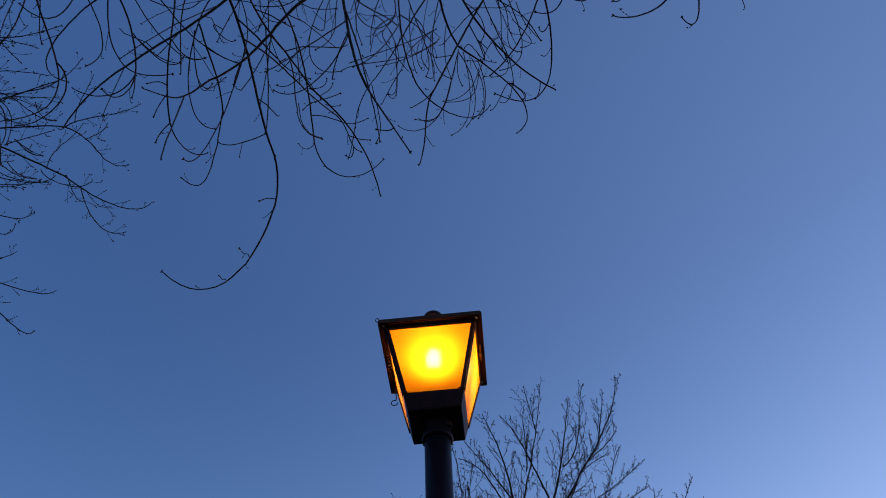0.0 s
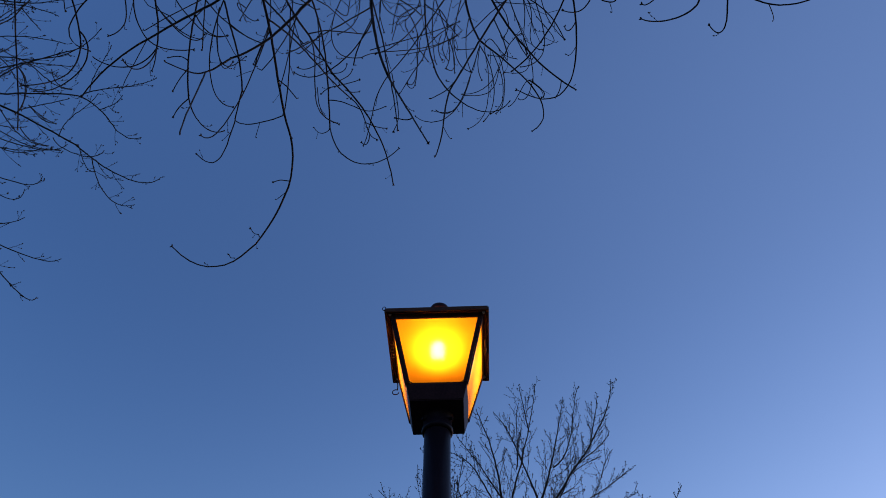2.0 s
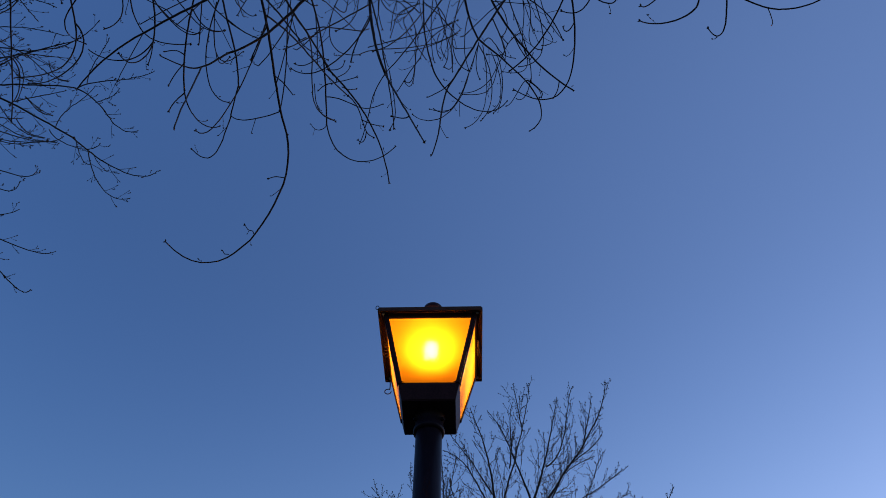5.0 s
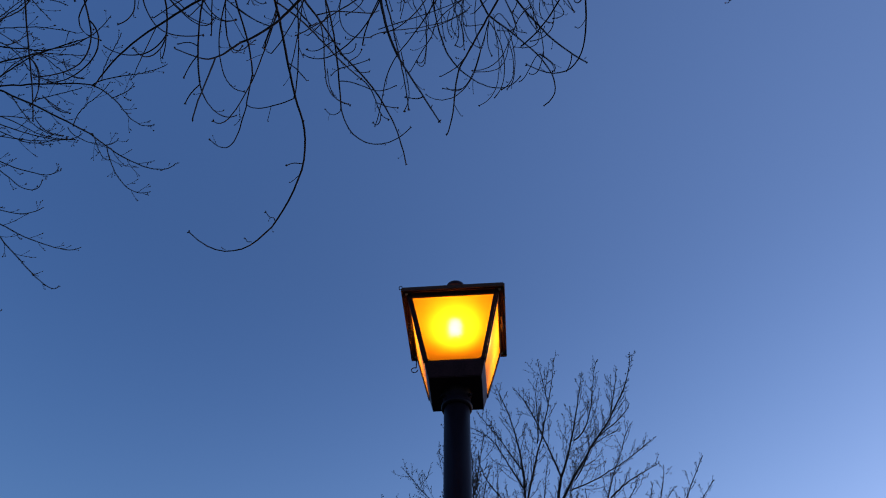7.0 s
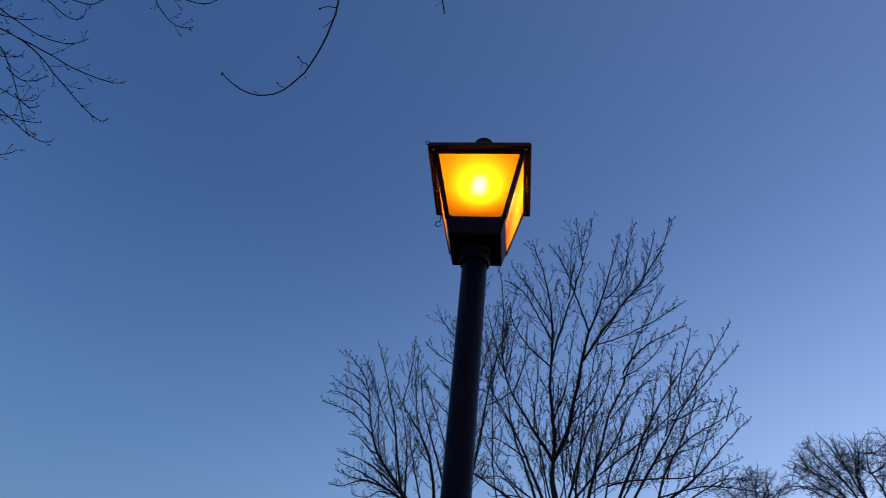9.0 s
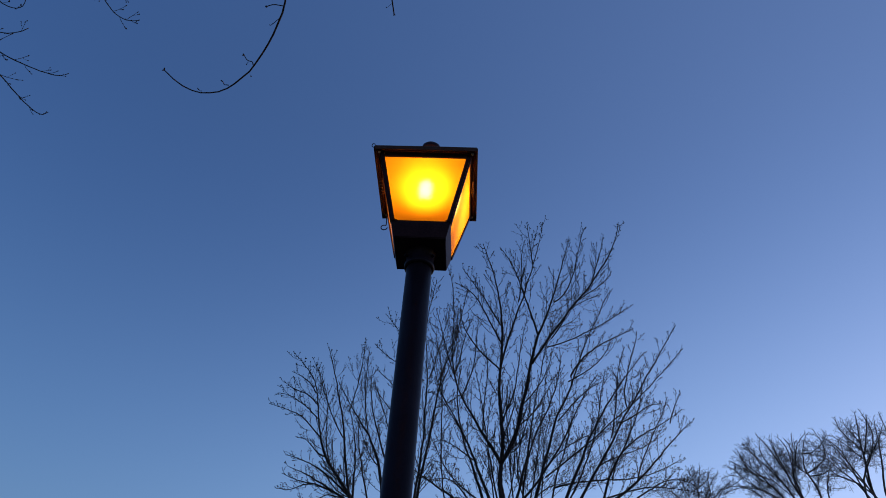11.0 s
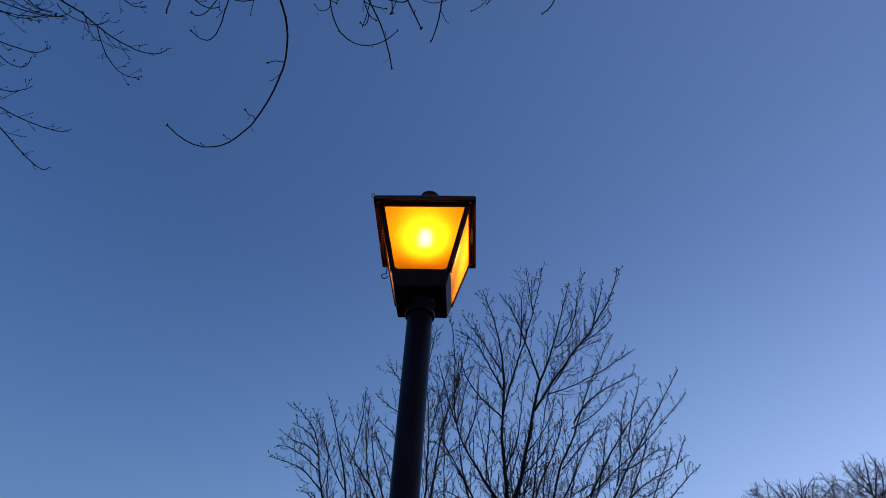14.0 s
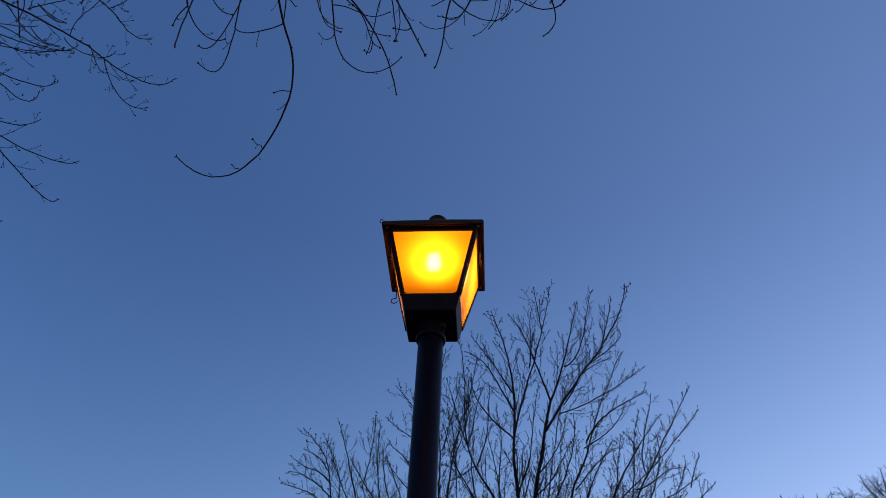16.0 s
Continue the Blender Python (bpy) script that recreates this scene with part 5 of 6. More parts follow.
bough(tall_tree, 0.0233, 0.0067, (2.03, 14.79, 8.04), (2.25, 14.57, 8.93), (2.52, 14.41, 9.45), (2.61, 14.06, 10.40), held=True)
bough(tall_tree, 0.0159, 0.0059, (3.40, 13.97, 9.33), (3.52, 13.47, 9.95), (3.31, 13.17, 10.38), (3.62, 12.56, 10.94))
bough(tall_tree, 0.0161, 0.0059, (3.79, 13.73, 10.02), (3.58, 13.39, 10.47), (3.99, 12.87, 10.89), (3.92, 12.45, 11.31))
bough(tall_tree, 0.0176, 0.0060, (-0.42, 14.54, 7.79), (-0.80, 14.18, 9.12), (-0.39, 13.80, 10.15), (-0.80, 13.20, 11.32), held=True)
bough(tall_tree, 0.0174, 0.0059, (0.20, 13.91, 8.61), (-0.07, 13.98, 8.77), (-0.48, 13.95, 9.22), (-0.76, 14.11, 9.07))
bough(tall_tree, 0.0179, 0.0061, (-0.16, 13.72, 10.06), (0.13, 13.53, 10.72), (0.17, 13.34, 11.26), (0.20, 13.06, 11.93))
bough(tall_tree, 0.0179, 0.0061, (0.39, 14.07, 9.40), (0.38, 13.87, 10.12), (0.53, 13.64, 10.79), (0.35, 13.36, 11.47))
bough(tall_tree, 0.0179, 0.0061, (-0.34, 13.45, 10.54), (-0.17, 13.34, 11.00), (-0.20, 13.19, 11.50), (0.06, 13.06, 11.93))
bough(tall_tree, 0.0155, 0.0062, (-0.75, 13.75, 10.24), (-0.45, 13.62, 10.81), (-0.18, 13.50, 11.23), (-0.32, 13.25, 11.87))
bough(tall_tree, 0.0173, 0.0059, (-0.01, 13.66, 9.05), (-0.27, 13.64, 9.38), (-0.49, 13.51, 9.97), (-0.91, 13.54, 10.10))
bough(tall_tree, 0.0180, 0.0061, (0.83, 14.02, 9.68), (1.34, 13.73, 10.54), (1.14, 13.47, 11.20), (1.41, 13.08, 11.99))
bough(tall_tree, 0.0181, 0.0062, (1.35, 13.90, 10.09), (1.73, 13.82, 10.47), (1.94, 13.73, 10.83), (2.05, 13.57, 11.34))
bough(tall_tree, 0.0180, 0.0062, (1.24, 14.08, 9.60), (1.80, 14.02, 10.02), (1.84, 13.95, 10.27), (2.14, 13.78, 10.84))
bough(tall_tree, 0.0183, 0.0062, (2.18, 14.15, 9.79), (2.55, 14.07, 10.13), (2.86, 13.91, 10.65), (3.35, 13.88, 10.79))
bough(tall_tree, 0.0180, 0.0062, (1.84, 14.48, 8.69), (2.28, 14.37, 9.21), (2.53, 14.29, 9.50), (3.24, 14.28, 9.65))
bough(tall_tree, 0.0179, 0.0061, (3.02, 14.17, 8.65), (3.53, 14.06, 9.06), (4.07, 14.09, 9.02), (4.46, 13.95, 9.41))
bough(tall_tree, 0.0179, 0.0061, (3.38, 14.20, 8.41), (3.48, 14.10, 9.04), (3.84, 14.05, 9.10), (3.90, 13.92, 9.73))
bough(tall_tree, 0.0176, 0.0060, (0.15, 14.54, 7.83), (-0.15, 14.57, 8.25), (-0.21, 14.49, 8.55), (-0.79, 14.71, 8.42), held=True)
bough(tall_tree, 0.0176, 0.0060, (0.35, 14.54, 7.84), (-0.06, 14.66, 8.00), (-0.15, 14.68, 8.08), (-0.57, 14.88, 8.02), held=True)
bough(tall_tree, 0.0176, 0.0060, (0.98, 14.51, 7.87), (1.34, 14.32, 8.71), (1.19, 14.14, 9.39), (1.33, 13.85, 10.22), held=True)
bough(tall_tree, 0.0176, 0.0060, (1.49, 14.47, 7.88), (1.75, 14.27, 8.75), (1.67, 14.09, 9.41), (1.86, 13.80, 10.22), held=True)
bough(tall_tree, 0.0176, 0.0060, (1.14, 14.50, 7.87), (1.05, 14.29, 8.83), (0.87, 13.99, 9.78), (1.00, 13.60, 10.68), held=True)
bough(tall_tree, 0.0176, 0.0060, (1.76, 14.44, 7.89), (1.88, 14.25, 8.80), (1.77, 14.22, 9.02), (2.04, 13.90, 9.99), held=True)
bough(tall_tree, 0.0176, 0.0060, (0.70, 14.52, 7.86), (0.54, 14.31, 8.86), (0.39, 14.19, 9.31), (0.60, 13.82, 10.33), held=True)
bough(tall_tree, 0.0179, 0.0061, (1.01, 14.27, 9.03), (1.35, 14.41, 8.86), (1.59, 14.03, 10.19), (1.53, 13.97, 10.45))
bough(tall_tree, 0.0176, 0.0060, (1.44, 14.47, 7.88), (0.96, 14.34, 8.75), (1.73, 14.17, 9.15), (1.22, 13.85, 10.22), held=True)
bough(tall_tree, 0.0176, 0.0060, (1.55, 14.46, 7.89), (1.99, 14.38, 8.52), (2.27, 14.50, 8.19), (2.79, 14.39, 8.76), held=True)
grow(tall_tree, 13, BARK, [
    ("trunk", 0.30, 0.18, (0.8, 14.6, 0), (0.85, 14.6, 1.5), (0.75, 14.5, 3.0), (0.8, 14.5, 4.8)),
    ("main_limb", 0.12, 0.07, (0.8, 14.5, 4.4), (0.8, 14.5, 5.4), (0.8, 14.5, 6.2), (0.79, 14.49, 7.0)),
    ("main_limb", 0.12, 0.07, (0.8, 14.5, 3.6), (1.2, 14.4, 4.6), (1.7, 14.3, 5.6), (1.9, 14.3, 6.6)),
    ("main_limb", 0.10, 0.06, (0.8, 14.5, 3.8), (0.5, 14.6, 4.8), (0.1, 14.6, 5.8), (0.0, 14.6, 6.8)),
], 5, 0.108, 0.95, 46, 0.40, 1, 0.024, start=0.04, step=0.080, kink=0.003)
low_tree = thing("maple_tree", (-2.6, 16.0, 0), "lower bare tree, fanned stems with fine budded twigs", "tree", "bare trees")
bough(low_tree, 0.0499, 0.0165, (-2.71, 15.98, 8.20), (-3.46, 15.66, 9.07), (-3.75, 15.60, 9.17), (-3.89, 15.15, 10.34), held=True)
bough(low_tree, 0.0173, 0.0067, (-3.89, 15.15, 10.34), (-4.04, 14.95, 11.02), (-4.24, 14.85, 11.25), (-4.71, 14.63, 11.72))
bough(low_tree, 0.0370, 0.0071, (-2.82, 15.78, 8.12), (-3.14, 15.37, 9.36), (-3.26, 14.89, 10.54), (-3.69, 14.22, 11.65), held=True)
bough(low_tree, 0.0430, 0.0077, (-2.03, 15.77, 8.16), (-2.18, 15.35, 9.73), (-2.64, 15.27, 9.81), (-3.38, 14.72, 10.93), held=True)
bough(low_tree, 0.0195, 0.0067, (-3.75, 15.41, 9.67), (-4.39, 15.21, 10.30), (-4.29, 15.24, 10.21), (-5.18, 15.12, 10.42))
bough(low_tree, 0.0173, 0.0067, (-3.84, 15.25, 10.09), (-4.16, 15.13, 10.34), (-4.52, 14.97, 10.61), (-4.96, 14.91, 10.63))
bough(low_tree, 0.0174, 0.0066, (-3.92, 15.12, 10.45), (-4.27, 14.76, 10.73), (-4.41, 14.81, 10.55), (-4.71, 14.52, 10.73))
bough(low_tree, 0.0151, 0.0067, (-4.00, 15.03, 10.74), (-4.20, 14.95, 11.09), (-4.33, 14.94, 11.13), (-4.69, 14.90, 11.27))
bough(low_tree, 0.0141, 0.0063, (-3.03, 14.93, 10.21), (-2.84, 14.58, 10.67), (-2.75, 14.18, 11.13), (-2.67, 13.76, 11.56))
bough(low_tree, 0.0170, 0.0066, (-2.54, 15.23, 9.87), (-2.72, 15.04, 10.52), (-2.72, 14.83, 11.18), (-2.67, 14.59, 11.84))
bough(low_tree, 0.0306, 0.0067, (-2.77, 15.69, 8.09), (-3.43, 15.22, 8.49), (-3.73, 15.20, 8.26), (-4.38, 14.77, 8.42), held=True)
bough(low_tree, 0.0306, 0.0067, (-2.90, 15.61, 8.14), (-3.32, 15.31, 8.34), (-3.74, 15.03, 8.49), (-4.20, 14.73, 8.56), held=True)
bough(low_tree, 0.0166, 0.0062, (-3.71, 15.15, 8.35), (-4.04, 14.91, 8.24), (-4.00, 14.99, 8.02), (-4.35, 14.68, 8.02))
bough(low_tree, 0.0306, 0.0070, (-2.75, 15.69, 8.09), (-2.84, 15.45, 8.91), (-2.82, 15.24, 9.55), (-3.05, 14.88, 10.32), held=True)
bough(low_tree, 0.0248, 0.0067, (-2.38, 15.93, 8.20), (-2.66, 15.83, 8.92), (-2.95, 15.64, 9.81), (-2.85, 15.47, 10.56), held=True)
bough(low_tree, 0.0304, 0.0069, (-1.73, 15.61, 8.12), (-1.90, 15.26, 9.22), (-2.67, 14.77, 10.15), (-2.46, 14.30, 11.14), held=True)
bough(low_tree, 0.0172, 0.0067, (-3.60, 15.58, 9.24), (-4.02, 15.62, 9.37), (-4.09, 15.56, 9.73), (-4.40, 15.61, 9.74))
bough(low_tree, 0.0312, 0.0072, (-2.77, 15.96, 8.26), (-3.31, 15.83, 8.77), (-3.84, 15.69, 9.18), (-4.61, 15.60, 9.25), held=True)
bough(low_tree, 0.0194, 0.0067, (-3.33, 15.72, 8.91), (-3.91, 15.44, 9.69), (-3.55, 15.27, 10.44), (-3.94, 14.91, 11.22))
bough(low_tree, 0.0170, 0.0064, (-3.14, 15.24, 9.62), (-3.50, 14.90, 10.03), (-3.63, 14.48, 10.62), (-3.91, 14.07, 11.07))
bough(low_tree, 0.0245, 0.0071, (-1.59, 15.81, 8.20), (-1.73, 15.57, 9.20), (-2.05, 15.23, 10.17), (-2.47, 14.83, 11.03), held=True)
bough(low_tree, 0.0167, 0.0065, (-2.92, 15.60, 8.16), (-3.76, 15.54, 8.46), (-3.35, 15.70, 8.04), (-4.07, 15.68, 8.18), held=True)
bough(low_tree, 0.0169, 0.0066, (-2.20, 15.53, 9.04), (-2.56, 15.50, 9.35), (-2.61, 15.43, 9.77), (-2.88, 15.35, 10.17))
grow(low_tree, 14, BARK, [
    ("trunk", 0.22, 0.14, (-2.6, 16.0, 0), (-2.6, 16.0, 1.8), (-2.7, 16.0, 3.4), (-2.6, 16.0, 5.0)),
    ("main_limb", 0.10, 0.06, (-2.6, 16.0, 4.6), (-2.6, 16.0, 5.6), (-2.7, 16.0, 6.4), (-2.7, 16.0, 7.4)),
], 5, 0.108, 0.95, 46, 0.40, 1, 0.024, start=0.04, step=0.080, kink=0.003)

# ---- trees far off ----
far_low_tree = thing("tree", (14.5, 44, 0), "bare round-crowned tree, dark against dusk sky", "tree", "far bare trees")
bough(far_low_tree, 0.0377, 0.0123, (14.35, 43.53, 19.40), (14.03, 42.62, 19.92), (13.92, 41.81, 20.36), (13.88, 40.82, 20.82), held=True)
bough(far_low_tree, 0.0377, 0.0129, (14.51, 43.48, 19.40), (14.81, 43.31, 20.06), (15.08, 43.12, 20.76), (15.58, 42.91, 21.30), held=True)
bough(far_low_tree, 0.0377, 0.0119, (13.89, 43.66, 19.42), (13.37, 42.46, 19.55), (12.86, 41.26, 19.67), (12.46, 40.02, 19.77), held=True)
bough(far_low_tree, 0.0377, 0.0123, (14.82, 43.39, 19.38), (15.04, 42.50, 19.56), (15.27, 41.61, 19.71), (15.50, 40.71, 19.82), held=True)
bough(far_low_tree, 0.0377, 0.0129, (13.48, 43.77, 19.44), (13.10, 43.87, 19.96), (12.83, 43.94, 20.40), (12.32, 44.10, 20.80), held=True)
bough(far_low_tree, 0.0326, 0.0119, (14.11, 43.60, 19.41), (14.23, 41.74, 19.82), (13.29, 41.38, 19.82), (12.83, 39.74, 20.15), held=True)
bough(far_low_tree, 0.0326, 0.0123, (14.66, 43.44, 19.39), (14.91, 42.13, 19.85), (14.38, 41.98, 20.00), (14.33, 40.85, 20.43), held=True)
bough(far_low_tree, 0.0326, 0.0129, (13.73, 43.70, 19.43), (12.98, 43.97, 19.87), (12.63, 43.96, 20.47), (12.74, 43.76, 21.35), held=True)
bough(far_low_tree, 0.0302, 0.0123, (15.27, 43.25, 19.35), (15.33, 42.00, 19.97), (15.79, 41.68, 19.60), (16.08, 40.46, 19.92), held=True)
bough(far_low_tree, 0.0296, 0.0128, (14.02, 42.38, 20.05), (14.69, 42.28, 20.42), (14.65, 42.25, 20.61), (14.99, 42.13, 21.23))
bough(far_low_tree, 0.0290, 0.0114, (13.03, 41.64, 19.63), (12.97, 40.41, 19.47), (12.90, 39.21, 19.31), (12.67, 37.99, 19.20))
bough(far_low_tree, 0.0302, 0.0123, (13.26, 43.83, 19.45), (12.57, 43.25, 19.43), (11.97, 42.81, 19.36), (11.40, 42.09, 19.52), held=True)
far_leaning_tree = thing("tree", (21.3, 42.5, 0), "bare tree with limbs leaning one way", "tree", "far bare trees")
bough(far_leaning_tree, 0.0630, 0.0123, (19.95, 41.56, 19.00), (19.11, 40.78, 20.05), (18.29, 39.56, 21.55), (16.94, 39.09, 22.15), held=True)
bough(far_leaning_tree, 0.0630, 0.0129, (19.62, 41.69, 19.03), (19.05, 41.57, 20.48), (17.87, 41.79, 21.53), (17.02, 41.68, 22.83), held=True)
bough(far_leaning_tree, 0.0504, 0.0119, (19.08, 41.91, 19.08), (17.97, 40.75, 19.84), (16.40, 39.90, 20.16), (15.22, 38.62, 20.86), held=True)
bough(far_leaning_tree, 0.0425, 0.0121, (19.52, 41.11, 19.59), (18.82, 40.29, 20.34), (19.07, 39.01, 21.30), (17.91, 38.48, 21.73), held=True)
bough(far_leaning_tree, 0.0630, 0.0129, (20.03, 41.53, 19.00), (19.46, 41.46, 20.35), (19.73, 40.92, 21.67), (19.72, 40.46, 22.99), held=True)
bough(far_leaning_tree, 0.0347, 0.0118, (18.08, 40.91, 20.14), (16.81, 40.07, 19.96), (15.88, 39.17, 20.07), (14.75, 38.20, 20.00))
bough(far_leaning_tree, 0.0428, 0.0123, (18.89, 41.99, 19.10), (17.88, 41.29, 19.93), (16.07, 41.09, 20.13), (14.80, 41.13, 19.41), held=True)
bough(far_leaning_tree, 0.0377, 0.0129, (18.11, 42.28, 19.16), (17.33, 42.43, 20.28), (17.03, 42.52, 20.41), (15.92, 43.29, 20.11), held=True)
bough(far_leaning_tree, 0.0376, 0.0119, (18.37, 41.73, 19.40), (17.50, 41.15, 19.07), (15.87, 39.56, 20.38), (14.47, 39.22, 19.32), held=True)
bough(far_leaning_tree, 0.0379, 0.0123, (18.91, 41.64, 20.38), (18.21, 40.93, 20.88), (17.30, 40.27, 21.38), (17.21, 39.25, 21.99))
bough(far_leaning_tree, 0.0371, 0.0128, (18.84, 40.45, 20.45), (18.69, 40.38, 21.16), (18.17, 40.49, 21.94), (18.21, 40.30, 22.61))
bough(far_leaning_tree, 0.0378, 0.0119, (19.50, 41.20, 20.56), (19.41, 39.75, 20.82), (18.85, 38.40, 21.28), (18.92, 36.92, 21.31))
bough(far_leaning_tree, 0.0319, 0.0119, (17.60, 40.57, 20.10), (16.30, 39.95, 20.20), (16.32, 39.63, 20.46), (15.50, 38.68, 20.94))
bough(far_leaning_tree, 0.0330, 0.0129, (19.69, 40.86, 21.87), (19.61, 40.91, 22.24), (19.56, 40.96, 22.61), (19.42, 41.05, 22.96))
bough(far_leaning_tree, 0.0323, 0.0120, (18.31, 41.14, 19.57), (17.37, 40.49, 20.04), (16.29, 40.17, 20.19), (15.83, 39.21, 20.92), held=True)
bough(far_leaning_tree, 0.0329, 0.0129, (19.70, 41.34, 20.28), (19.17, 41.45, 21.14), (19.00, 41.40, 21.69), (19.04, 41.12, 22.68))
bough(far_leaning_tree, 0.0275, 0.0115, (17.12, 40.02, 20.96), (16.41, 38.90, 20.80), (15.97, 37.98, 20.69), (15.59, 36.69, 20.59))
bough(far_leaning_tree, 0.0302, 0.0123, (19.43, 41.67, 19.44), (18.15, 41.02, 20.08), (17.45, 40.67, 20.42), (16.77, 39.58, 21.41), held=True)
bough(far_leaning_tree, 0.0287, 0.0123, (16.05, 39.98, 19.73), (15.75, 40.12, 20.18), (15.61, 40.18, 20.42), (15.18, 40.43, 20.72))
bough(far_leaning_tree, 0.0295, 0.0116, (18.56, 40.18, 20.79), (17.97, 39.06, 20.77), (17.34, 37.96, 20.75), (16.84, 36.80, 20.71))
far_broad_tree = thing("tree", (26.0, 41.0, 0), "tall broad bare tree with dense fine twigs", "tree", "far bare trees")
bough(far_broad_tree, 0.0630, 0.0123, (20.81, 41.19, 18.92), (20.21, 39.83, 20.30), (18.98, 40.02, 20.57), (19.50, 38.12, 21.82), held=True)
bough(far_broad_tree, 0.0371, 0.0128, (19.90, 40.03, 20.21), (19.27, 40.36, 20.83), (19.52, 40.17, 21.00), (19.47, 40.07, 21.85))
bough(far_broad_tree, 0.0421, 0.0118, (19.85, 40.06, 20.28), (20.42, 37.89, 20.16), (20.01, 37.63, 20.65), (18.86, 35.93, 21.07))
bough(far_broad_tree, 0.0371, 0.0120, (20.00, 40.11, 20.13), (20.23, 39.23, 19.85), (20.30, 38.56, 19.86), (20.38, 37.63, 19.87))
bough(far_broad_tree, 0.0377, 0.0129, (21.21, 41.00, 18.93), (21.01, 40.77, 20.38), (21.37, 40.49, 20.77), (21.94, 39.91, 21.91), held=True)
bough(far_broad_tree, 0.0367, 0.0115, (19.40, 39.13, 21.11), (19.49, 38.05, 20.46), (19.50, 36.51, 20.48), (19.21, 35.29, 20.45))
bough(far_broad_tree, 0.0630, 0.0123, (23.10, 39.56, 20.02), (22.75, 38.53, 20.91), (22.20, 37.59, 21.76), (21.81, 36.52, 22.59), held=True)
bough(far_broad_tree, 0.0500, 0.0129, (22.93, 39.09, 20.42), (23.61, 38.44, 21.51), (23.48, 38.23, 22.35), (22.97, 38.10, 23.61), held=True)
bough(far_broad_tree, 0.0422, 0.0118, (22.66, 38.43, 21.00), (21.71, 37.42, 21.17), (20.66, 36.47, 21.27), (19.95, 35.28, 21.50))
bough(far_broad_tree, 0.0428, 0.0123, (22.53, 39.83, 20.11), (21.89, 39.00, 20.74), (21.44, 38.30, 21.33), (20.26, 37.89, 21.53), held=True)
bough(far_broad_tree, 0.0504, 0.0129, (23.75, 39.24, 19.91), (23.91, 38.86, 21.03), (23.76, 38.61, 22.14), (23.81, 38.20, 23.25), held=True)
bough(far_broad_tree, 0.0504, 0.0119, (24.30, 38.97, 19.82), (23.66, 37.59, 20.50), (23.09, 36.16, 21.16), (22.18, 34.87, 21.71), held=True)
bough(far_broad_tree, 0.0504, 0.0123, (24.54, 38.84, 19.78), (24.24, 37.86, 20.58), (24.11, 36.57, 21.57), (23.27, 35.83, 22.29), held=True)
bough(far_broad_tree, 0.0374, 0.0128, (22.81, 38.78, 20.69), (22.33, 39.01, 21.22), (21.97, 39.02, 22.06), (21.41, 39.31, 22.41))
bough(far_broad_tree, 0.0374, 0.0119, (22.87, 38.94, 20.56), (22.69, 37.53, 20.70), (22.49, 36.13, 20.85), (22.16, 34.75, 20.98), held=True)
bough(far_broad_tree, 0.0504, 0.0123, (24.86, 38.68, 19.72), (24.59, 37.63, 20.55), (24.51, 36.42, 21.43), (23.77, 35.55, 22.23), held=True)
bough(far_broad_tree, 0.0371, 0.0126, (22.43, 38.05, 21.34), (22.24, 38.09, 21.95), (21.88, 38.27, 22.33), (21.87, 38.15, 22.97))
bough(far_broad_tree, 0.0372, 0.0118, (22.72, 38.52, 20.91), (22.26, 37.24, 21.09), (22.01, 35.88, 21.23), (21.34, 34.69, 21.35))
bough(far_broad_tree, 0.0504, 0.0123, (25.21, 38.49, 19.66), (25.01, 37.39, 20.46), (24.78, 36.40, 21.20), (24.25, 35.38, 21.99), held=True)
bough(far_broad_tree, 0.0377, 0.0129, (22.54, 39.80, 20.16), (22.09, 39.92, 20.88), (21.61, 40.04, 21.60), (20.95, 40.33, 22.08), held=True)
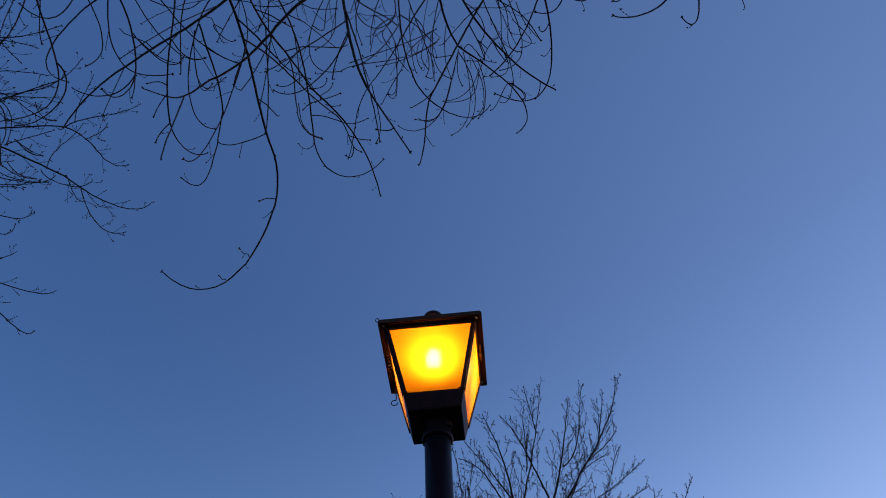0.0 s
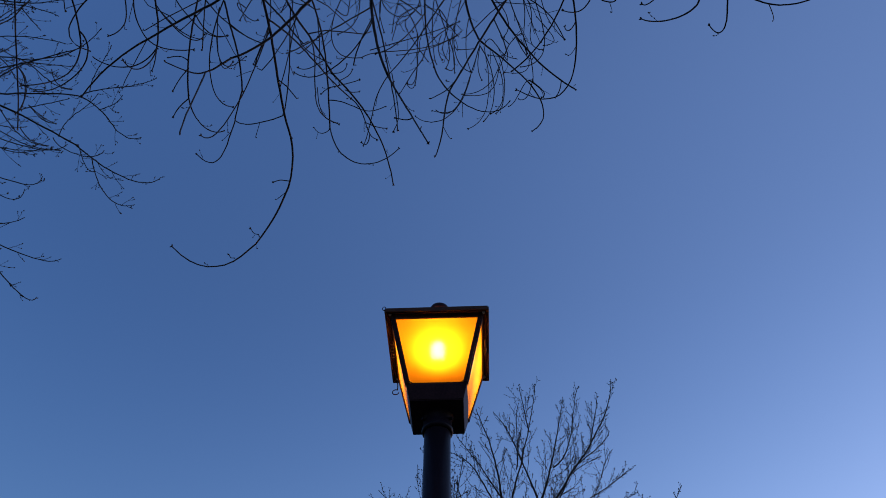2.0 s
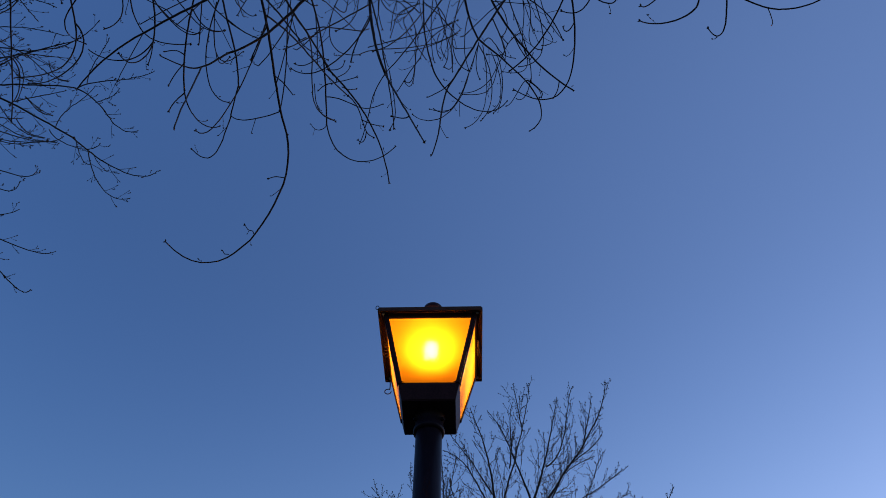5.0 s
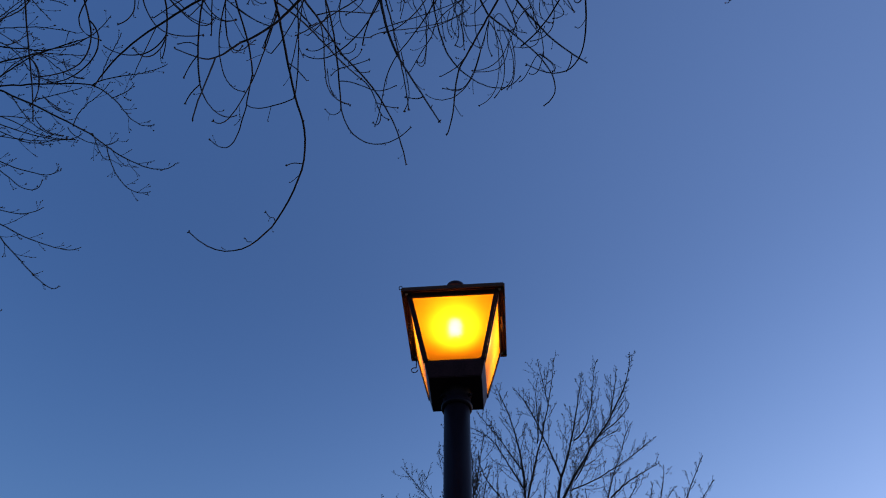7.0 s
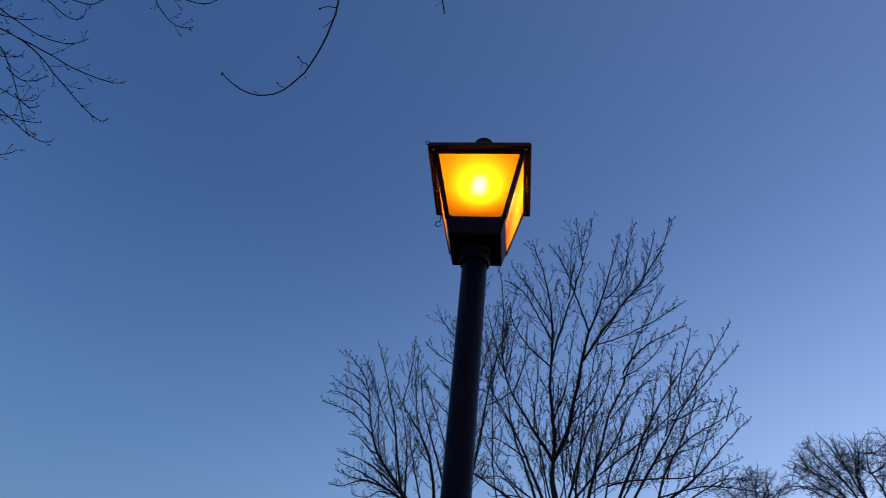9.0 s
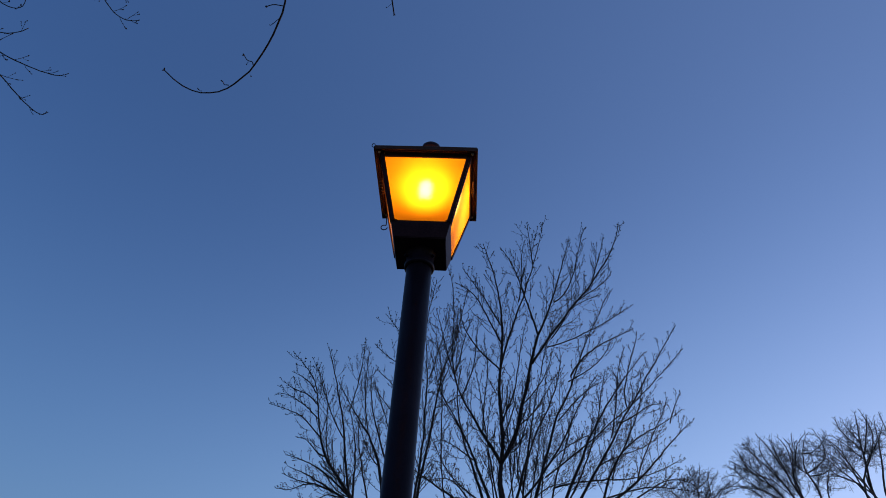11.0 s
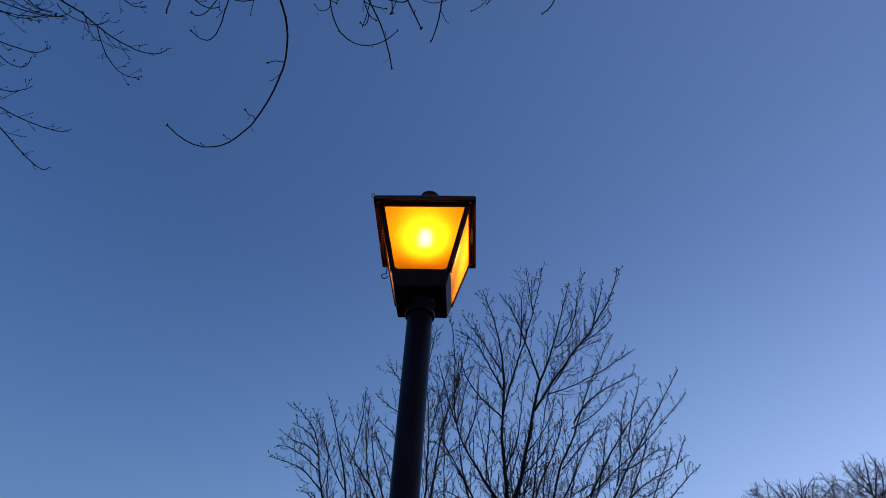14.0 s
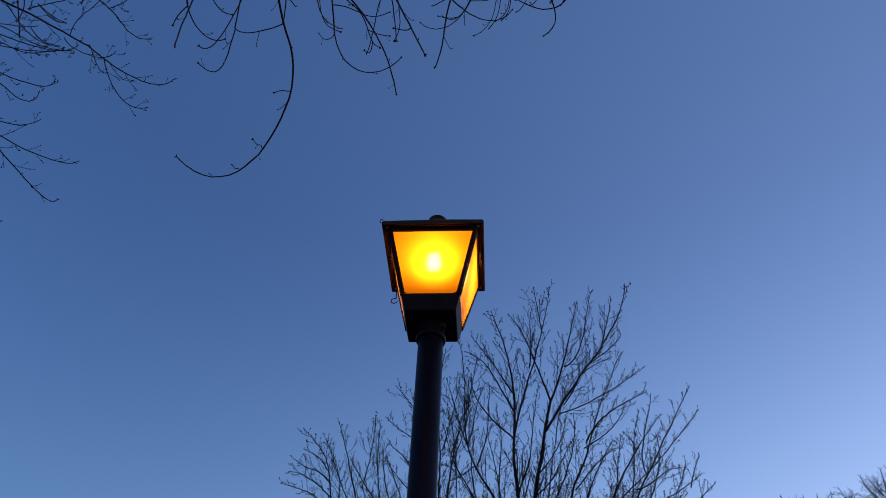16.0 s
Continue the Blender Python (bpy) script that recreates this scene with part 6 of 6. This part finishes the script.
bough(far_broad_tree, 0.0377, 0.0119, (22.26, 39.97, 20.09), (21.43, 39.18, 20.13), (20.20, 37.68, 20.59), (19.25, 37.25, 20.11), held=True)
bough(far_broad_tree, 0.0374, 0.0121, (22.07, 39.24, 20.56), (21.45, 38.64, 20.81), (20.87, 38.01, 21.07), (20.20, 37.44, 21.25), held=True)
bough(far_broad_tree, 0.0377, 0.0129, (21.94, 40.12, 20.14), (21.38, 40.50, 20.48), (21.18, 40.42, 21.34), (20.75, 40.80, 21.28), held=True)
far_tip_tree = thing("tree", (-19.0, 35.0, 0), "bare tree of which the topmost twigs show", "tree", "far bare trees")
bough(far_tip_tree, 0.0509, 0.0204, (-21.41, 34.67, 12.39), (-21.60, 34.39, 12.94), (-21.66, 34.21, 13.39), (-21.70, 33.98, 13.99), held=True)
bough(far_tip_tree, 0.0509, 0.0204, (-21.32, 34.72, 12.41), (-21.07, 34.72, 12.87), (-20.82, 34.73, 13.33), (-20.58, 34.71, 13.80), held=True)
bough(far_tip_tree, 0.0509, 0.0204, (-17.01, 36.66, 13.31), (-17.03, 36.48, 13.87), (-17.08, 36.27, 14.43), (-17.15, 36.05, 14.98), held=True)
bough(far_tip_tree, 0.0509, 0.0204, (-17.06, 36.64, 13.30), (-17.38, 36.34, 13.77), (-17.60, 36.19, 13.97), (-17.68, 35.94, 14.60), held=True)
bough(far_tip_tree, 0.0509, 0.0204, (-16.96, 36.68, 13.31), (-16.82, 36.54, 13.93), (-16.53, 36.59, 14.20), (-16.79, 36.28, 14.78), held=True)
# the far trees take the lighter bark, with the air's haze in its colour
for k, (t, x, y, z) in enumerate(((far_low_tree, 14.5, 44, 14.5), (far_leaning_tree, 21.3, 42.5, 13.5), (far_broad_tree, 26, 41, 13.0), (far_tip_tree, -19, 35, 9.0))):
    grow(t, 20 + k, BARK_HAZED, [
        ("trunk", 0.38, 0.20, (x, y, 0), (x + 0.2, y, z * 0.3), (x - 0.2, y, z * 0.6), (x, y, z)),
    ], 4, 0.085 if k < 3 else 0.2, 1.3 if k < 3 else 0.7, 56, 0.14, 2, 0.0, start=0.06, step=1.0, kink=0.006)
